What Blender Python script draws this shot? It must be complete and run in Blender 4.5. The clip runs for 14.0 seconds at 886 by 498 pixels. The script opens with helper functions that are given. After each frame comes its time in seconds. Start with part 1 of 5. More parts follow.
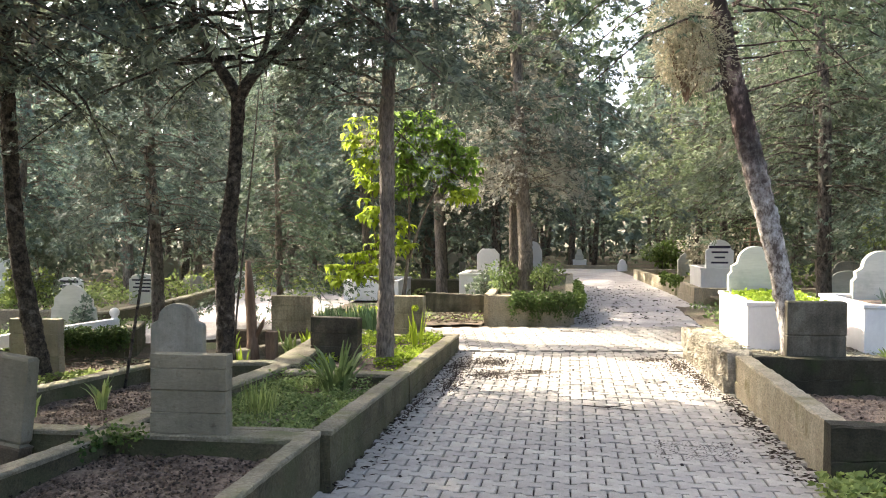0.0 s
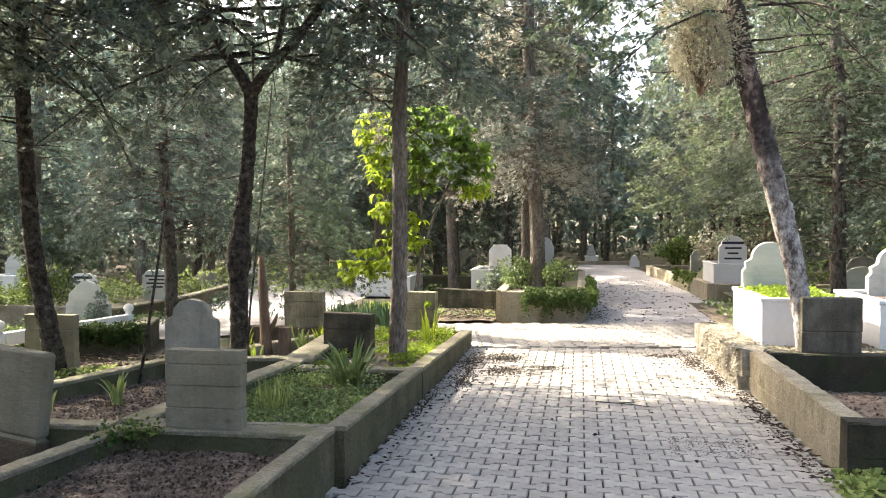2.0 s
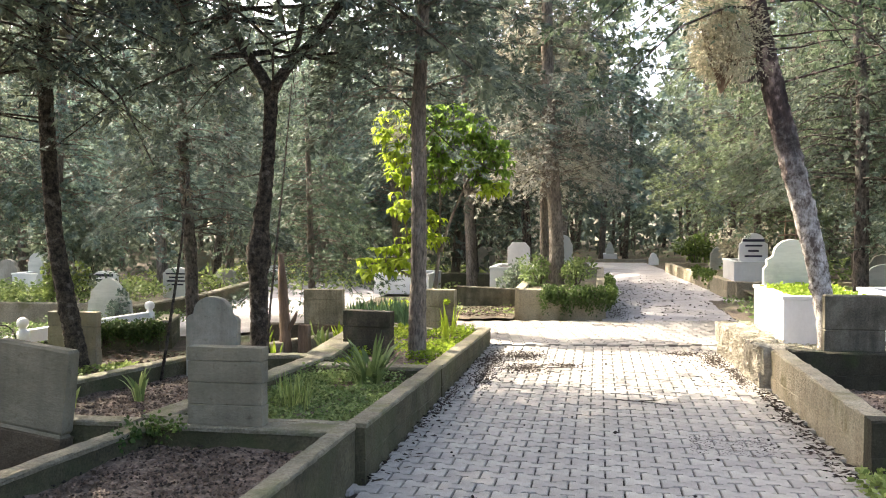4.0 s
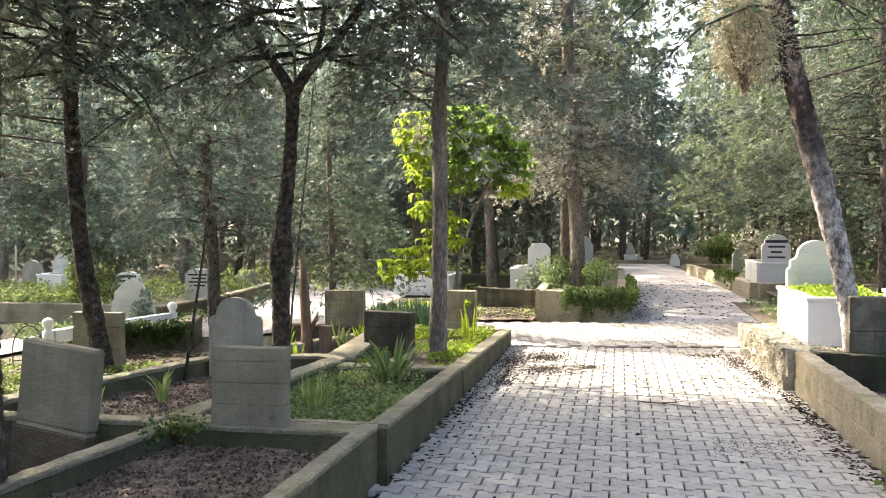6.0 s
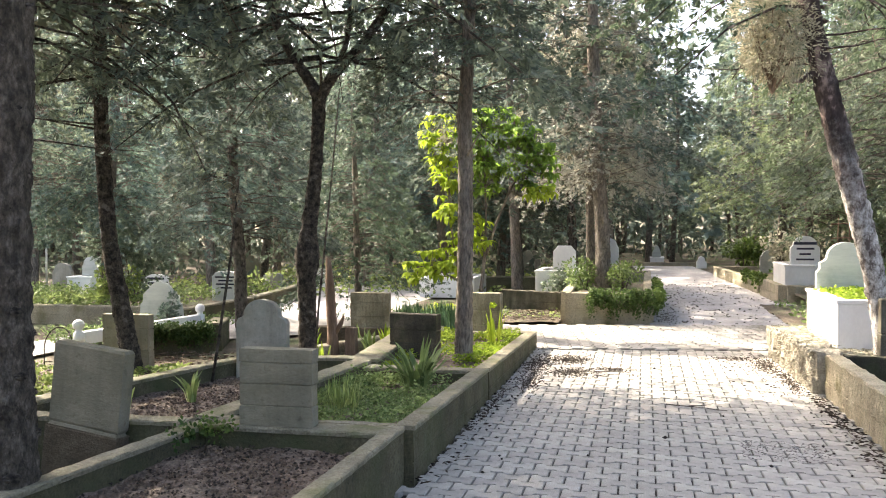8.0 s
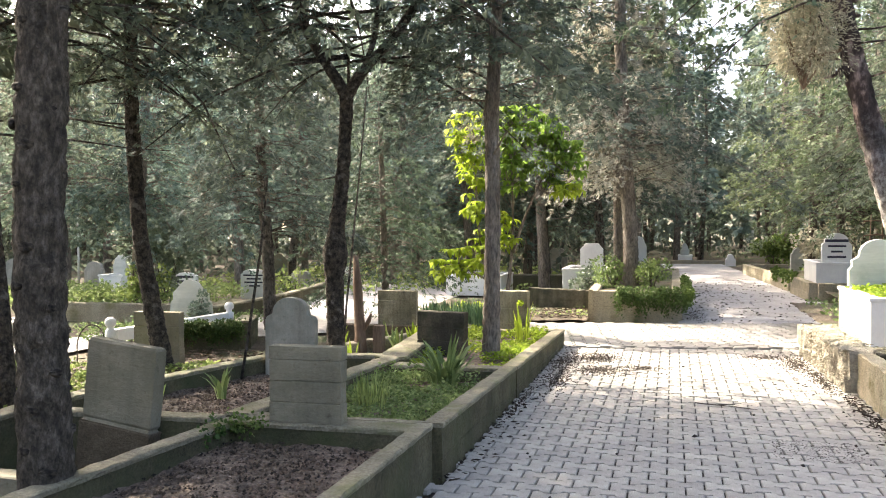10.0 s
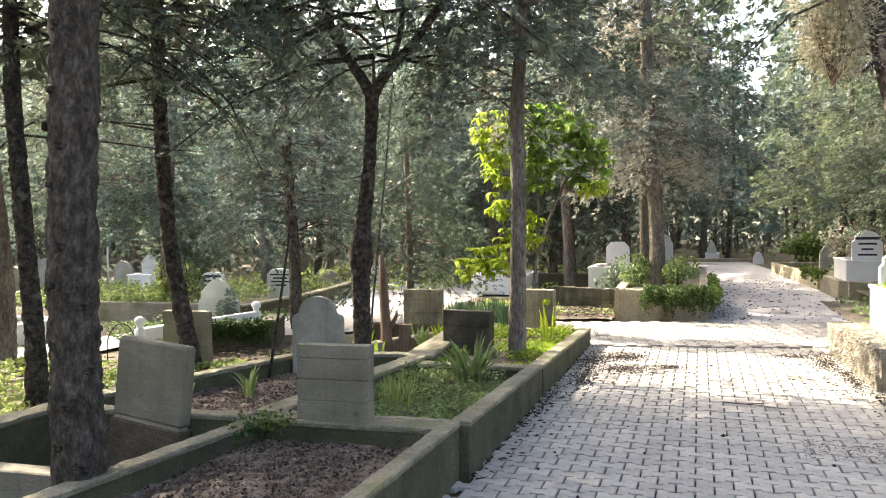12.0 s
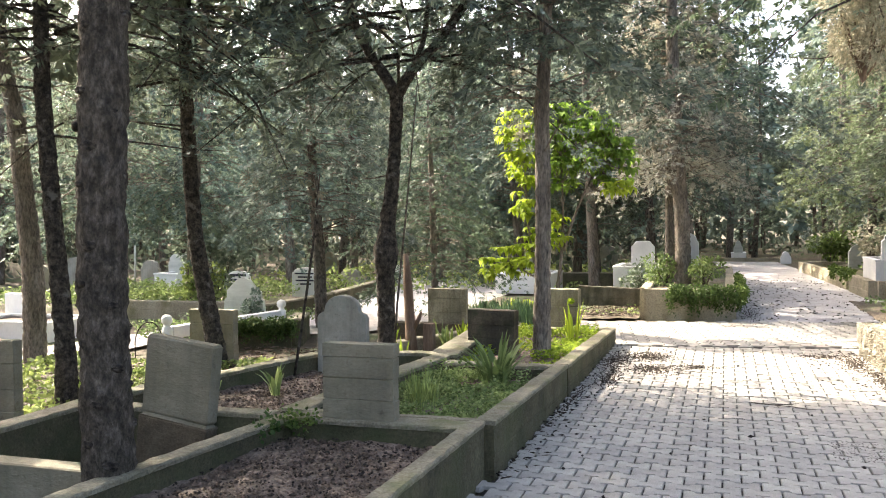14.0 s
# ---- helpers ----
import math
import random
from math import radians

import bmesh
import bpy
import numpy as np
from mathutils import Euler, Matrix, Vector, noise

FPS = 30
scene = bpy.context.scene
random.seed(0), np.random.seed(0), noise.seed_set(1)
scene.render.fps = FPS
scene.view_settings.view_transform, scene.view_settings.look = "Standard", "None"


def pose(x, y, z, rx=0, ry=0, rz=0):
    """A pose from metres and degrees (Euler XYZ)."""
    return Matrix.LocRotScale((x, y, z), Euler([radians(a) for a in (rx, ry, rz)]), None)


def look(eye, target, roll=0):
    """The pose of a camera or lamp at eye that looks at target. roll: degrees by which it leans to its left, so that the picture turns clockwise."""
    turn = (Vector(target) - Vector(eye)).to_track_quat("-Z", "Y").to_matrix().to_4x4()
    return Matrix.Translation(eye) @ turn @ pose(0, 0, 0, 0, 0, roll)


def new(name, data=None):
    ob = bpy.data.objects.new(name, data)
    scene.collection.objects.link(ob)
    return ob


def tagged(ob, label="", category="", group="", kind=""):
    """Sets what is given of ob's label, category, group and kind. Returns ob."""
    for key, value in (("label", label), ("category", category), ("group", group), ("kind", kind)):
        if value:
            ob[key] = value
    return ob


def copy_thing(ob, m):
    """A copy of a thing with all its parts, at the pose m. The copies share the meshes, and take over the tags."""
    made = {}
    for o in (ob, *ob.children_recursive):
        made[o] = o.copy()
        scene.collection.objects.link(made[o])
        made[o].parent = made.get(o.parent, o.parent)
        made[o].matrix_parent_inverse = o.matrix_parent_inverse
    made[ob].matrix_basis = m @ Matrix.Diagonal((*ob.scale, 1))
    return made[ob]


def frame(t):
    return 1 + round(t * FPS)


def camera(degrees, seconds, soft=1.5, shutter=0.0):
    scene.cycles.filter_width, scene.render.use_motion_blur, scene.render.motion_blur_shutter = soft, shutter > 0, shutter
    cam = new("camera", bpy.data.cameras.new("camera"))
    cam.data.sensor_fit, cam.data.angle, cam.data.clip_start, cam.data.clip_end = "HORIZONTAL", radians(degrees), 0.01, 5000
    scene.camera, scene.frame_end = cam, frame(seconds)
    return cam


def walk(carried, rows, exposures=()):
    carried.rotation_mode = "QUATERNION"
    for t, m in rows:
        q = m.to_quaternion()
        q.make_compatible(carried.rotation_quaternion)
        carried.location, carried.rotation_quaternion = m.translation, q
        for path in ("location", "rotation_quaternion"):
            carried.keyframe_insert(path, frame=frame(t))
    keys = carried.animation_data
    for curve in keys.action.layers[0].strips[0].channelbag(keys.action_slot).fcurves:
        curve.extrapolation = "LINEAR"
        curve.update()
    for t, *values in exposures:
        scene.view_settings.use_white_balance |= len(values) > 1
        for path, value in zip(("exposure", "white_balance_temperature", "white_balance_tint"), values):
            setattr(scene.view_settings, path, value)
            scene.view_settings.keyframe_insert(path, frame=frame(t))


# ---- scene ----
cam = camera(54.48, 14.0, soft=1.0)
# seconds, x, y, z, tilt, lean, turn
ROWS = [
    (0.0, 0.0, 0.0, 1.45, 88.660, -0.000, 8.367),
    (0.5, -0.0044, 0.0012, 1.4496, 88.584, 0.019, 8.509),
    (1.0, -0.0086, 0.002, 1.4492, 88.521, 0.027, 8.67),
    (1.5, -0.0126, 0.0024, 1.4488, 88.462, 0.037, 8.876),
    (2.0, -0.0164, 0.0024, 1.4483, 88.398, 0.046, 9.109),
    (2.5, -0.02, 0.002, 1.4479, 88.327, 0.090, 9.379),
    (3.0, -0.0235, 0.0013, 1.4475, 88.291, 0.087, 9.675),
    (5.5, -0.0384, -0.0061, 1.4454, 88.292, 0.165, 11.244),
    (6.0, -0.041, -0.0082, 1.445, 88.343, 0.161, 11.591),
    (6.5, -0.0435, -0.0104, 1.4446, 88.406, 0.193, 11.992),
    (7.0, -0.0458, -0.0127, 1.4442, 88.462, 0.218, 12.391),
    (7.5, -0.0481, -0.0152, 1.4439, 88.509, 0.227, 12.809),
    (8.0, -0.0503, -0.0176, 1.4435, 88.510, 0.259, 13.211),
    (10.5, -0.0603, -0.0298, 1.442, 88.362, 0.463, 15.381),
    (11.0, -0.0622, -0.032, 1.4417, 88.335, 0.536, 15.795),
    (11.5, -0.064, -0.0341, 1.4415, 88.331, 0.576, 16.206),
    (12.0, -0.0659, -0.036, 1.4413, 88.341, 0.622, 16.59),
    (12.5, -0.0677, -0.0377, 1.4411, 88.336, 0.629, 16.962),
    (13.0, -0.0695, -0.0391, 1.4409, 88.321, 0.643, 17.335),
    (13.5, -0.0714, -0.0404, 1.4408, 88.316, 0.667, 17.748),
    (14.0, -0.0733, -0.0413, 1.4407, 88.307, 0.647, 18.159),
]
walk(cam, [(t, pose(x, y, z, rx, ry, rz)) for t, x, y, z, rx, ry, rz in ROWS],
     exposures=((0.0, 2.87, 7450, 8), (3.0, 2.91, 7450, 8), (6.0, 2.99, 7450, 8), (14.0, 3.01, 7450, 8)))

# ---- light ----
SUN_DIR = Vector((-0.87, 0.48, 0.88)).normalized()
world = bpy.data.worlds.new("World")
scene.world = world
world.use_nodes = True
wn = world.node_tree.nodes
sky = wn.new("ShaderNodeTexSky")
sky.sky_type = 'NISHITA'
sky.sun_disc = False
sky.sun_elevation = math.asin(SUN_DIR.z)
sky.sun_rotation = math.atan2(SUN_DIR.x, SUN_DIR.y)
sky.air_density = 0.55
sky.dust_density = 4.0
sky.ozone_density = 0.6
world.node_tree.links.new(sky.outputs[0], wn["Background"].inputs[0])
wn["Background"].inputs[1].default_value = 0.15
sun_data = bpy.data.lights.new("sun", 'SUN')
sun_data.energy = 2.2
sun_data.angle = radians(0.6)
sun_data.color = (1.0, 0.95, 0.89)
sun = new("sun", sun_data)
sun.matrix_world = look((0, 0, 30), Vector((0, 0, 30)) - SUN_DIR)


# ---- materials ----
def ramp(nt, fac, stops):
    r = nt.nodes.new("ShaderNodeValToRGB")
    while len(r.color_ramp.elements) < len(stops):
        r.color_ramp.elements.new(0.5)
    for e, (p, c) in zip(r.color_ramp.elements, stops):
        e.position, e.color = p, (*c, 1)
    nt.links.new(fac, r.inputs[0])
    return r.outputs[0]


def noise_node(nt, co, scale, detail=5.0, rough=0.6, stretch=None):
    n = nt.nodes.new("ShaderNodeTexNoise")
    n.inputs["Scale"].default_value = scale
    n.inputs["Detail"].default_value = detail
    n.inputs["Roughness"].default_value = rough
    if stretch:
        m = nt.nodes.new("ShaderNodeMapping")
        m.inputs["Scale"].default_value = stretch
        nt.links.new(co, m.inputs[0])
        co = m.outputs[0]
    nt.links.new(co, n.inputs["Vector"])
    return n.outputs[0]


def mix(nt, fac, a, b, mode='MIX'):
    m = nt.nodes.new("ShaderNodeMix")
    m.data_type, m.blend_type = 'RGBA', mode
    for sock, v in ((m.inputs[0], fac), (m.inputs[6], a), (m.inputs[7], b)):
        if isinstance(v, (int, float)):
            sock.default_value = v
        elif isinstance(v, tuple):
            sock.default_value = (*v, 1)
        else:
            nt.links.new(v, sock)
    return m.outputs[2]


def surface(name, stops, scale=6.0, fine=60.0, rough=0.85, bump=0.4, bump_scale=None, stain=None, stain_scale=2.0,
            stain_at=(0.5, 0.65), stretch=None, vary=0.0, island=0.0, dist=0.01, spec=0.3, grain=(0.62, 1.25), speck=0.0, streak=0.0):
    """A rough mineral or woody surface: broad patches, fine grain, stains with soft borders, relief."""
    m = bpy.data.materials.new(name)
    m.use_nodes = True
    nt = m.node_tree
    bsdf = nt.nodes["Principled BSDF"]
    tc = nt.nodes.new("ShaderNodeTexCoord")
    co = tc.outputs["Object"]
    a = noise_node(nt, co, scale, stretch=stretch)
    col = ramp(nt, a, stops)
    b = noise_node(nt, co, fine, 4.0, 0.7, stretch=stretch)
    g = ramp(nt, b, [(0.25, (grain[0],) * 3), (0.75, (grain[1],) * 3)])
    col = mix(nt, 1.0, col, g, 'MULTIPLY')
    if stain:
        s = noise_node(nt, co, stain_scale, 6.0, 0.65)
        f = ramp(nt, s, [(stain_at[0], (0, 0, 0)), (stain_at[1], (1, 1, 1))])
        col = mix(nt, f, col, stain)
    if speck:
        s = noise_node(nt, co, speck, 3.0, 0.6)
        f = ramp(nt, s, [(0.60, (1, 1, 1)), (0.72, (0.72, 0.70, 0.67))])
        col = mix(nt, 1.0, col, f, 'MULTIPLY')
    if streak:
        s = noise_node(nt, co, 9.0, 5.0, 0.6, (1.0, 1.0, 0.12))
        f = ramp(nt, s, [(0.42, (1, 1, 1)), (0.66, (streak,) * 3)])
        col = mix(nt, 1.0, col, f, 'MULTIPLY')
    if vary or island:
        src = nt.nodes.new("ShaderNodeObjectInfo").outputs["Random"] if vary else nt.nodes.new("ShaderNodeNewGeometry").outputs["Random Per Island"]
        k = vary or island
        v = ramp(nt, src, [(0.0, (1 - k, 1 - k, 1 - k)), (1.0, (1 + k, 1 + k, 1 + k * 0.9))])
        col = mix(nt, 1.0, col, v, 'MULTIPLY')
    nt.links.new(col, bsdf.inputs["Base Color"])
    bsdf.inputs["Roughness"].default_value = rough
    bsdf.inputs["Specular IOR Level"].default_value = spec
    if bump:
        bn = nt.nodes.new("ShaderNodeBump")
        bn.inputs["Strength"].default_value = bump
        bn.inputs["Distance"].default_value = dist
        h = noise_node(nt, co, bump_scale or fine * 0.6, 6.0, 0.7, stretch=stretch)
        nt.links.new(h, bn.inputs["Height"])
        nt.links.new(bn.outputs[0], bsdf.inputs["Normal"])
    return m


def leafy(name, dark, light, dry=None, dry_at=0.8, trans=0.35, rough=0.6, patch=1.2):
    """Leaves: every blade its own tone, clumps of tone over the crown, light passing through."""
    m = bpy.data.materials.new(name)
    m.use_nodes = True
    nt = m.node_tree
    bsdf = nt.nodes["Principled BSDF"]
    tc = nt.nodes.new("ShaderNodeTexCoord")
    geo = nt.nodes.new("ShaderNodeNewGeometry")
    n = noise_node(nt, tc.outputs["Object"], patch, 3.0)
    add = nt.nodes.new("ShaderNodeMath")
    add.operation = 'MULTIPLY_ADD'
    nt.links.new(geo.outputs["Random Per Island"], add.inputs[0])
    add.inputs[1].default_value = 0.5
    sub = nt.nodes.new("ShaderNodeMath")
    sub.operation = 'MULTIPLY'
    sub.inputs[1].default_value = 0.55
    nt.links.new(n, sub.inputs[0])
    nt.links.new(sub.outputs[0], add.inputs[2])
    col = ramp(nt, add.outputs[0], [(0.2, dark), (0.8, light)])
    info = nt.nodes.new("ShaderNodeObjectInfo")
    tree = ramp(nt, info.outputs["Random"], [(0.0, (0.75, 0.8, 0.85)), (1.0, (1.25, 1.18, 1.0))])
    col = mix(nt, 1.0, col, tree, 'MULTIPLY')
    if dry:
        d = noise_node(nt, tc.outputs["Object"], 0.9, 4.0)
        f = ramp(nt, d, [(dry_at - 0.12, (0, 0, 0)), (dry_at, (1, 1, 1))])
        col = mix(nt, f, col, dry)
    nt.links.new(col, bsdf.inputs["Base Color"])
    bsdf.inputs["Roughness"].default_value = rough
    bsdf.inputs["Specular IOR Level"].default_value = 0.2
    tr = nt.nodes.new("ShaderNodeBsdfTranslucent")
    nt.links.new(col, tr.inputs[0])
    ms = nt.nodes.new("ShaderNodeMixShader")
    ms.inputs[0].default_value = trans
    nt.links.new(bsdf.outputs[0], ms.inputs[1])
    nt.links.new(tr.outputs[0], ms.inputs[2])
    nt.links.new(ms.outputs[0], nt.nodes["Material Output"].inputs[0])
    return m


# Border sides: moss, with some shade in the colour.
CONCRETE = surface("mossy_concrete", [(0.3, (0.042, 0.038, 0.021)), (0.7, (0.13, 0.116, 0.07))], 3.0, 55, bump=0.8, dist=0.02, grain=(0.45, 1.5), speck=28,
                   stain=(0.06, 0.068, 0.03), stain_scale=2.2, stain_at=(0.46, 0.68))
# Border tops: worn, and paled so that the colour carries the light there.
CONCRETE_LIT_TOP = surface("worn_concrete_top", [(0.3, (0.15, 0.135, 0.095)), (0.7, (0.30, 0.275, 0.20))], 4.0, 60, bump=0.8, dist=0.02, grain=(0.55, 1.35), speck=22,
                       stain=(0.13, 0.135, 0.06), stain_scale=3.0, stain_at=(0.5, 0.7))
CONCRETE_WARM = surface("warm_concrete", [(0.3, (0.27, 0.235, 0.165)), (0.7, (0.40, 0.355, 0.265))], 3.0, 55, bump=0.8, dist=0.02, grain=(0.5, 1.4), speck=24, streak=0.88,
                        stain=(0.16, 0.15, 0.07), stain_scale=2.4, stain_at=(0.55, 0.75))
SLAB = surface("slab_concrete", [(0.3, (0.17, 0.153, 0.107)), (0.7, (0.285, 0.257, 0.188))], 3.0, 60, bump=0.6, dist=0.012, grain=(0.82, 1.13), speck=22, streak=0.8,
               stain=(0.125, 0.12, 0.08), stain_scale=3.0, stain_at=(0.5, 0.8), stretch=(0.7, 1, 1.4))
SLAB_DARK = surface("dark_slab_concrete", [(0.3, (0.05, 0.043, 0.03)), (0.7, (0.115, 0.10, 0.072))], 4.0, 70, bump=0.6, grain=(0.5, 1.4), speck=40, streak=0.6,
                    stain=(0.035, 0.045, 0.02), stain_scale=3.0)
# Mossy concrete, made darker still to stand for shade on the faces.
SLAB_MOSS_SHADE = surface("dark_mossy_concrete", [(0.3, (0.022, 0.02, 0.012)), (0.7, (0.06, 0.054, 0.034))], 4.0, 70, bump=0.7, grain=(0.5, 1.4), speck=40, streak=0.7,
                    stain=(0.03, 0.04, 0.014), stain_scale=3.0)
SLAB_MID = surface("stained_slab_concrete", [(0.3, (0.085, 0.076, 0.056)), (0.7, (0.19, 0.172, 0.13))], 4.0, 70, bump=0.6, grain=(0.6, 1.3), speck=40, streak=0.6,
                   stain=(0.07, 0.066, 0.045), stain_scale=3.0)
SLAB_TAN = surface("tan_slab_concrete", [(0.3, (0.26, 0.225, 0.145)), (0.7, (0.38, 0.335, 0.235))], 4.0, 70, bump=0.6, grain=(0.5, 1.4), speck=30, streak=0.55,
                   stain=(0.17, 0.15, 0.09), stain_scale=3.0)
RUBBLE = surface("rubble_mortar", [(0.3, (0.22, 0.195, 0.15)), (0.7, (0.40, 0.365, 0.295))], 14, 50, bump=1.0, bump_scale=16, dist=0.04)
MARBLE = surface("white_marble", [(0.3, (0.66, 0.66, 0.66)), (0.7, (0.80, 0.80, 0.79))], 2.5, 30, rough=0.45, bump=0.08, grain=(0.93, 1.05),
                 stain=(0.55, 0.55, 0.52), stain_scale=1.6, stain_at=(0.6, 0.9), stretch=(1, 1, 0.6), spec=0.5)
MARBLE_GREY = surface("grey_veined_marble", [(0.35, (0.40, 0.42, 0.38)), (0.65, (0.55, 0.56, 0.51))], 3.0, 30, rough=0.5, bump=0.1, grain=(0.9, 1.07),
                      stain=(0.33, 0.35, 0.31), stain_scale=2.2, stretch=(0.35, 1, 2.2), spec=0.5)
LIMESTONE = surface("weathered_limestone", [(0.3, (0.27, 0.25, 0.205)), (0.7, (0.38, 0.356, 0.30))], 5, 60, bump=0.4, grain=(0.84, 1.12), speck=30, streak=0.7,
                    stain=(0.24, 0.25, 0.21), stain_scale=3.0)
GRANITE_LETTER = surface("letter_paint", [(0.3, (0.03, 0.03, 0.05)), (0.7, (0.05, 0.05, 0.08))], 20, 80, bump=0)
PAVER = surface("grey_paver", [(0.3, (0.285, 0.268, 0.242)), (0.7, (0.41, 0.386, 0.35))], 9, 120, bump=0.35, vary=0.14,
                stain=(0.26, 0.242, 0.215), stain_scale=1.1, stain_at=(0.5, 0.75), dist=0.004)
PAVER_STUFF = surface("grey_paver_field", [(0.3, (0.285, 0.268, 0.242)), (0.7, (0.41, 0.386, 0.35))], 9, 120, bump=0.35, island=0.14,
                      stain=(0.26, 0.242, 0.215), stain_scale=1.1, stain_at=(0.5, 0.75), dist=0.004)
JOINT = surface("joint_sand", [(0.3, (0.012, 0.010, 0.008)), (0.7, (0.032, 0.027, 0.022))], 30, 150, bump=0.6)
ROAD = surface("worn_paving", [(0.3, (0.33, 0.31, 0.30)), (0.7, (0.46, 0.44, 0.43))], 3, 40, bump=0.6, stain=(0.24, 0.22, 0.20), stain_scale=0.8,
               stain_at=(0.5, 0.75))
EARTH = surface("leaf_strewn_earth", [(0.3, (0.06, 0.047, 0.034)), (0.55, (0.11, 0.085, 0.062)), (0.75, (0.17, 0.14, 0.10))], 1.5, 30, bump=1.0,
                stain=(0.075, 0.095, 0.04), stain_scale=0.7, stain_at=(0.48, 0.62), dist=0.03)
SOIL = surface("dark_bed_soil", [(0.3, (0.075, 0.057, 0.044)), (0.7, (0.20, 0.155, 0.125))], 14, 45, grain=(0.18, 1.9), bump=1.0, bump_scale=30, dist=0.03)
MULCH = surface("litter", [(0.3, (0.06, 0.042, 0.032)), (0.7, (0.15, 0.11, 0.085))], 20, 90, bump=0.4, island=0.6)
DEBRIS = surface("dark_crumbled_litter", [(0.3, (0.022, 0.016, 0.012)), (0.7, (0.075, 0.055, 0.042))], 20, 90, bump=0.4, island=0.5)
CONE = surface("cone_brown", [(0.3, (0.012, 0.009, 0.007)), (0.7, (0.034, 0.025, 0.019))], 40, 90, bump=0.5, island=0.4)
BARK = surface("cypress_bark", [(0.36, (0.03, 0.024, 0.02)), (0.64, (0.15, 0.125, 0.104))], 20, 45, rough=0.95, grain=(0.18, 1.9), bump=1.0, bump_scale=22,
               stretch=(1, 1, 0.55), dist=0.03, stain=(0.11, 0.105, 0.085), stain_scale=5)
BARK_NEAR = surface("knotted_grey_brown_bark", [(0.34, (0.04, 0.033, 0.026)), (0.52, (0.09, 0.076, 0.061)), (0.68, (0.16, 0.137, 0.113))], 26, 70, rough=0.95, grain=(0.3, 1.7), bump=1.0,
                    bump_scale=30, stretch=(1, 1, 0.55), dist=0.05, stain=(0.03, 0.024, 0.018), stain_scale=16, stain_at=(0.59, 0.70))
BARK_DARK = surface("dark_bark", [(0.36, (0.018, 0.015, 0.012)), (0.64, (0.10, 0.083, 0.068))], 20, 60, rough=0.95, grain=(0.2, 1.9), bump=1.0, bump_scale=26,
                    stretch=(1, 1, 0.9), dist=0.05, stain=(0.17, 0.155, 0.14), stain_scale=9, stain_at=(0.58, 0.66))
BARK_GREY = surface("grey_bark", [(0.3, (0.085, 0.07, 0.057)), (0.7, (0.23, 0.197, 0.165))], 9, 45, rough=0.95, grain=(0.18, 1.9), bump=1.0, bump_scale=22,
                    stretch=(1, 1, 0.3), dist=0.03)
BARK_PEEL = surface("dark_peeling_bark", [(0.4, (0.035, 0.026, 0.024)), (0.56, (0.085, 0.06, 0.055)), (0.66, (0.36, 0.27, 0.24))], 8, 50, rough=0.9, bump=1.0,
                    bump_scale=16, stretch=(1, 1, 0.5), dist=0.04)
SLAB_BROWN = surface("earth_stained_concrete", [(0.3, (0.07, 0.052, 0.034)), (0.7, (0.15, 0.12, 0.08))], 6, 60, bump=0.9, bump_scale=25, dist=0.03)
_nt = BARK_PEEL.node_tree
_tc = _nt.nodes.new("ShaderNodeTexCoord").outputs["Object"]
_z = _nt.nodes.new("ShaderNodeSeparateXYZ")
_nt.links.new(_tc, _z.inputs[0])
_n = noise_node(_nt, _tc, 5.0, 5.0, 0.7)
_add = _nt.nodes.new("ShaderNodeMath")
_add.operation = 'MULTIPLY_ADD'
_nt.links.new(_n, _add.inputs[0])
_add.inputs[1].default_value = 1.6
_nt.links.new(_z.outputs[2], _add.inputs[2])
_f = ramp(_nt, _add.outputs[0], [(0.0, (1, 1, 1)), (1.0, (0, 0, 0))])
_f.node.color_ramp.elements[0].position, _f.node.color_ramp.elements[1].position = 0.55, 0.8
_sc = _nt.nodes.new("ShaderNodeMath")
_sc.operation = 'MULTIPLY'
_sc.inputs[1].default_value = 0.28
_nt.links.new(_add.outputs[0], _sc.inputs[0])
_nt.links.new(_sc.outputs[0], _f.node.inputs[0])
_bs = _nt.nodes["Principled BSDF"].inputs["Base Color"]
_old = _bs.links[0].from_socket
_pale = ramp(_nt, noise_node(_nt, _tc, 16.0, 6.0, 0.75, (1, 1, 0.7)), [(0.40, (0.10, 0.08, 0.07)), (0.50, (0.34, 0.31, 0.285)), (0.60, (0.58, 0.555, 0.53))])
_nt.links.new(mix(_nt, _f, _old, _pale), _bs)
DEADWOOD = surface("bare_wood", [(0.3, (0.13, 0.085, 0.06)), (0.7, (0.26, 0.18, 0.13))], 8, 60, bump=0.6, stretch=(1, 1, 0.2))
NEEDLE = leafy("conifer_needles", (0.048, 0.067, 0.054), (0.175, 0.212, 0.172), dry=(0.20, 0.155, 0.105), dry_at=0.72, trans=0.42)
NEEDLE_BLUE = leafy("blue_green_needles", (0.06, 0.096, 0.08), (0.225, 0.295, 0.25), trans=0.42)
NEEDLE_PALE = leafy("pale_needles", (0.05, 0.078, 0.046), (0.19, 0.24, 0.15), trans=0.3)
NEEDLE_DRY = leafy("dry_needles", (0.23, 0.222, 0.185), (0.46, 0.445, 0.38), trans=0.3)
LEAF_LIME = leafy("lime_leaves", (0.14, 0.215, 0.022), (0.40, 0.51, 0.07), trans=0.55, patch=2)
# The lime tree's leaves again, in a darker green that stands for shade.
LEAF_LIME_SHADED = leafy("broad_green_leaves", (0.08, 0.15, 0.022), (0.29, 0.43, 0.08), trans=0.45, patch=2)
LEAF_GREEN = leafy("green_leaves", (0.08, 0.128, 0.04), (0.30, 0.375, 0.15), trans=0.4, patch=3)
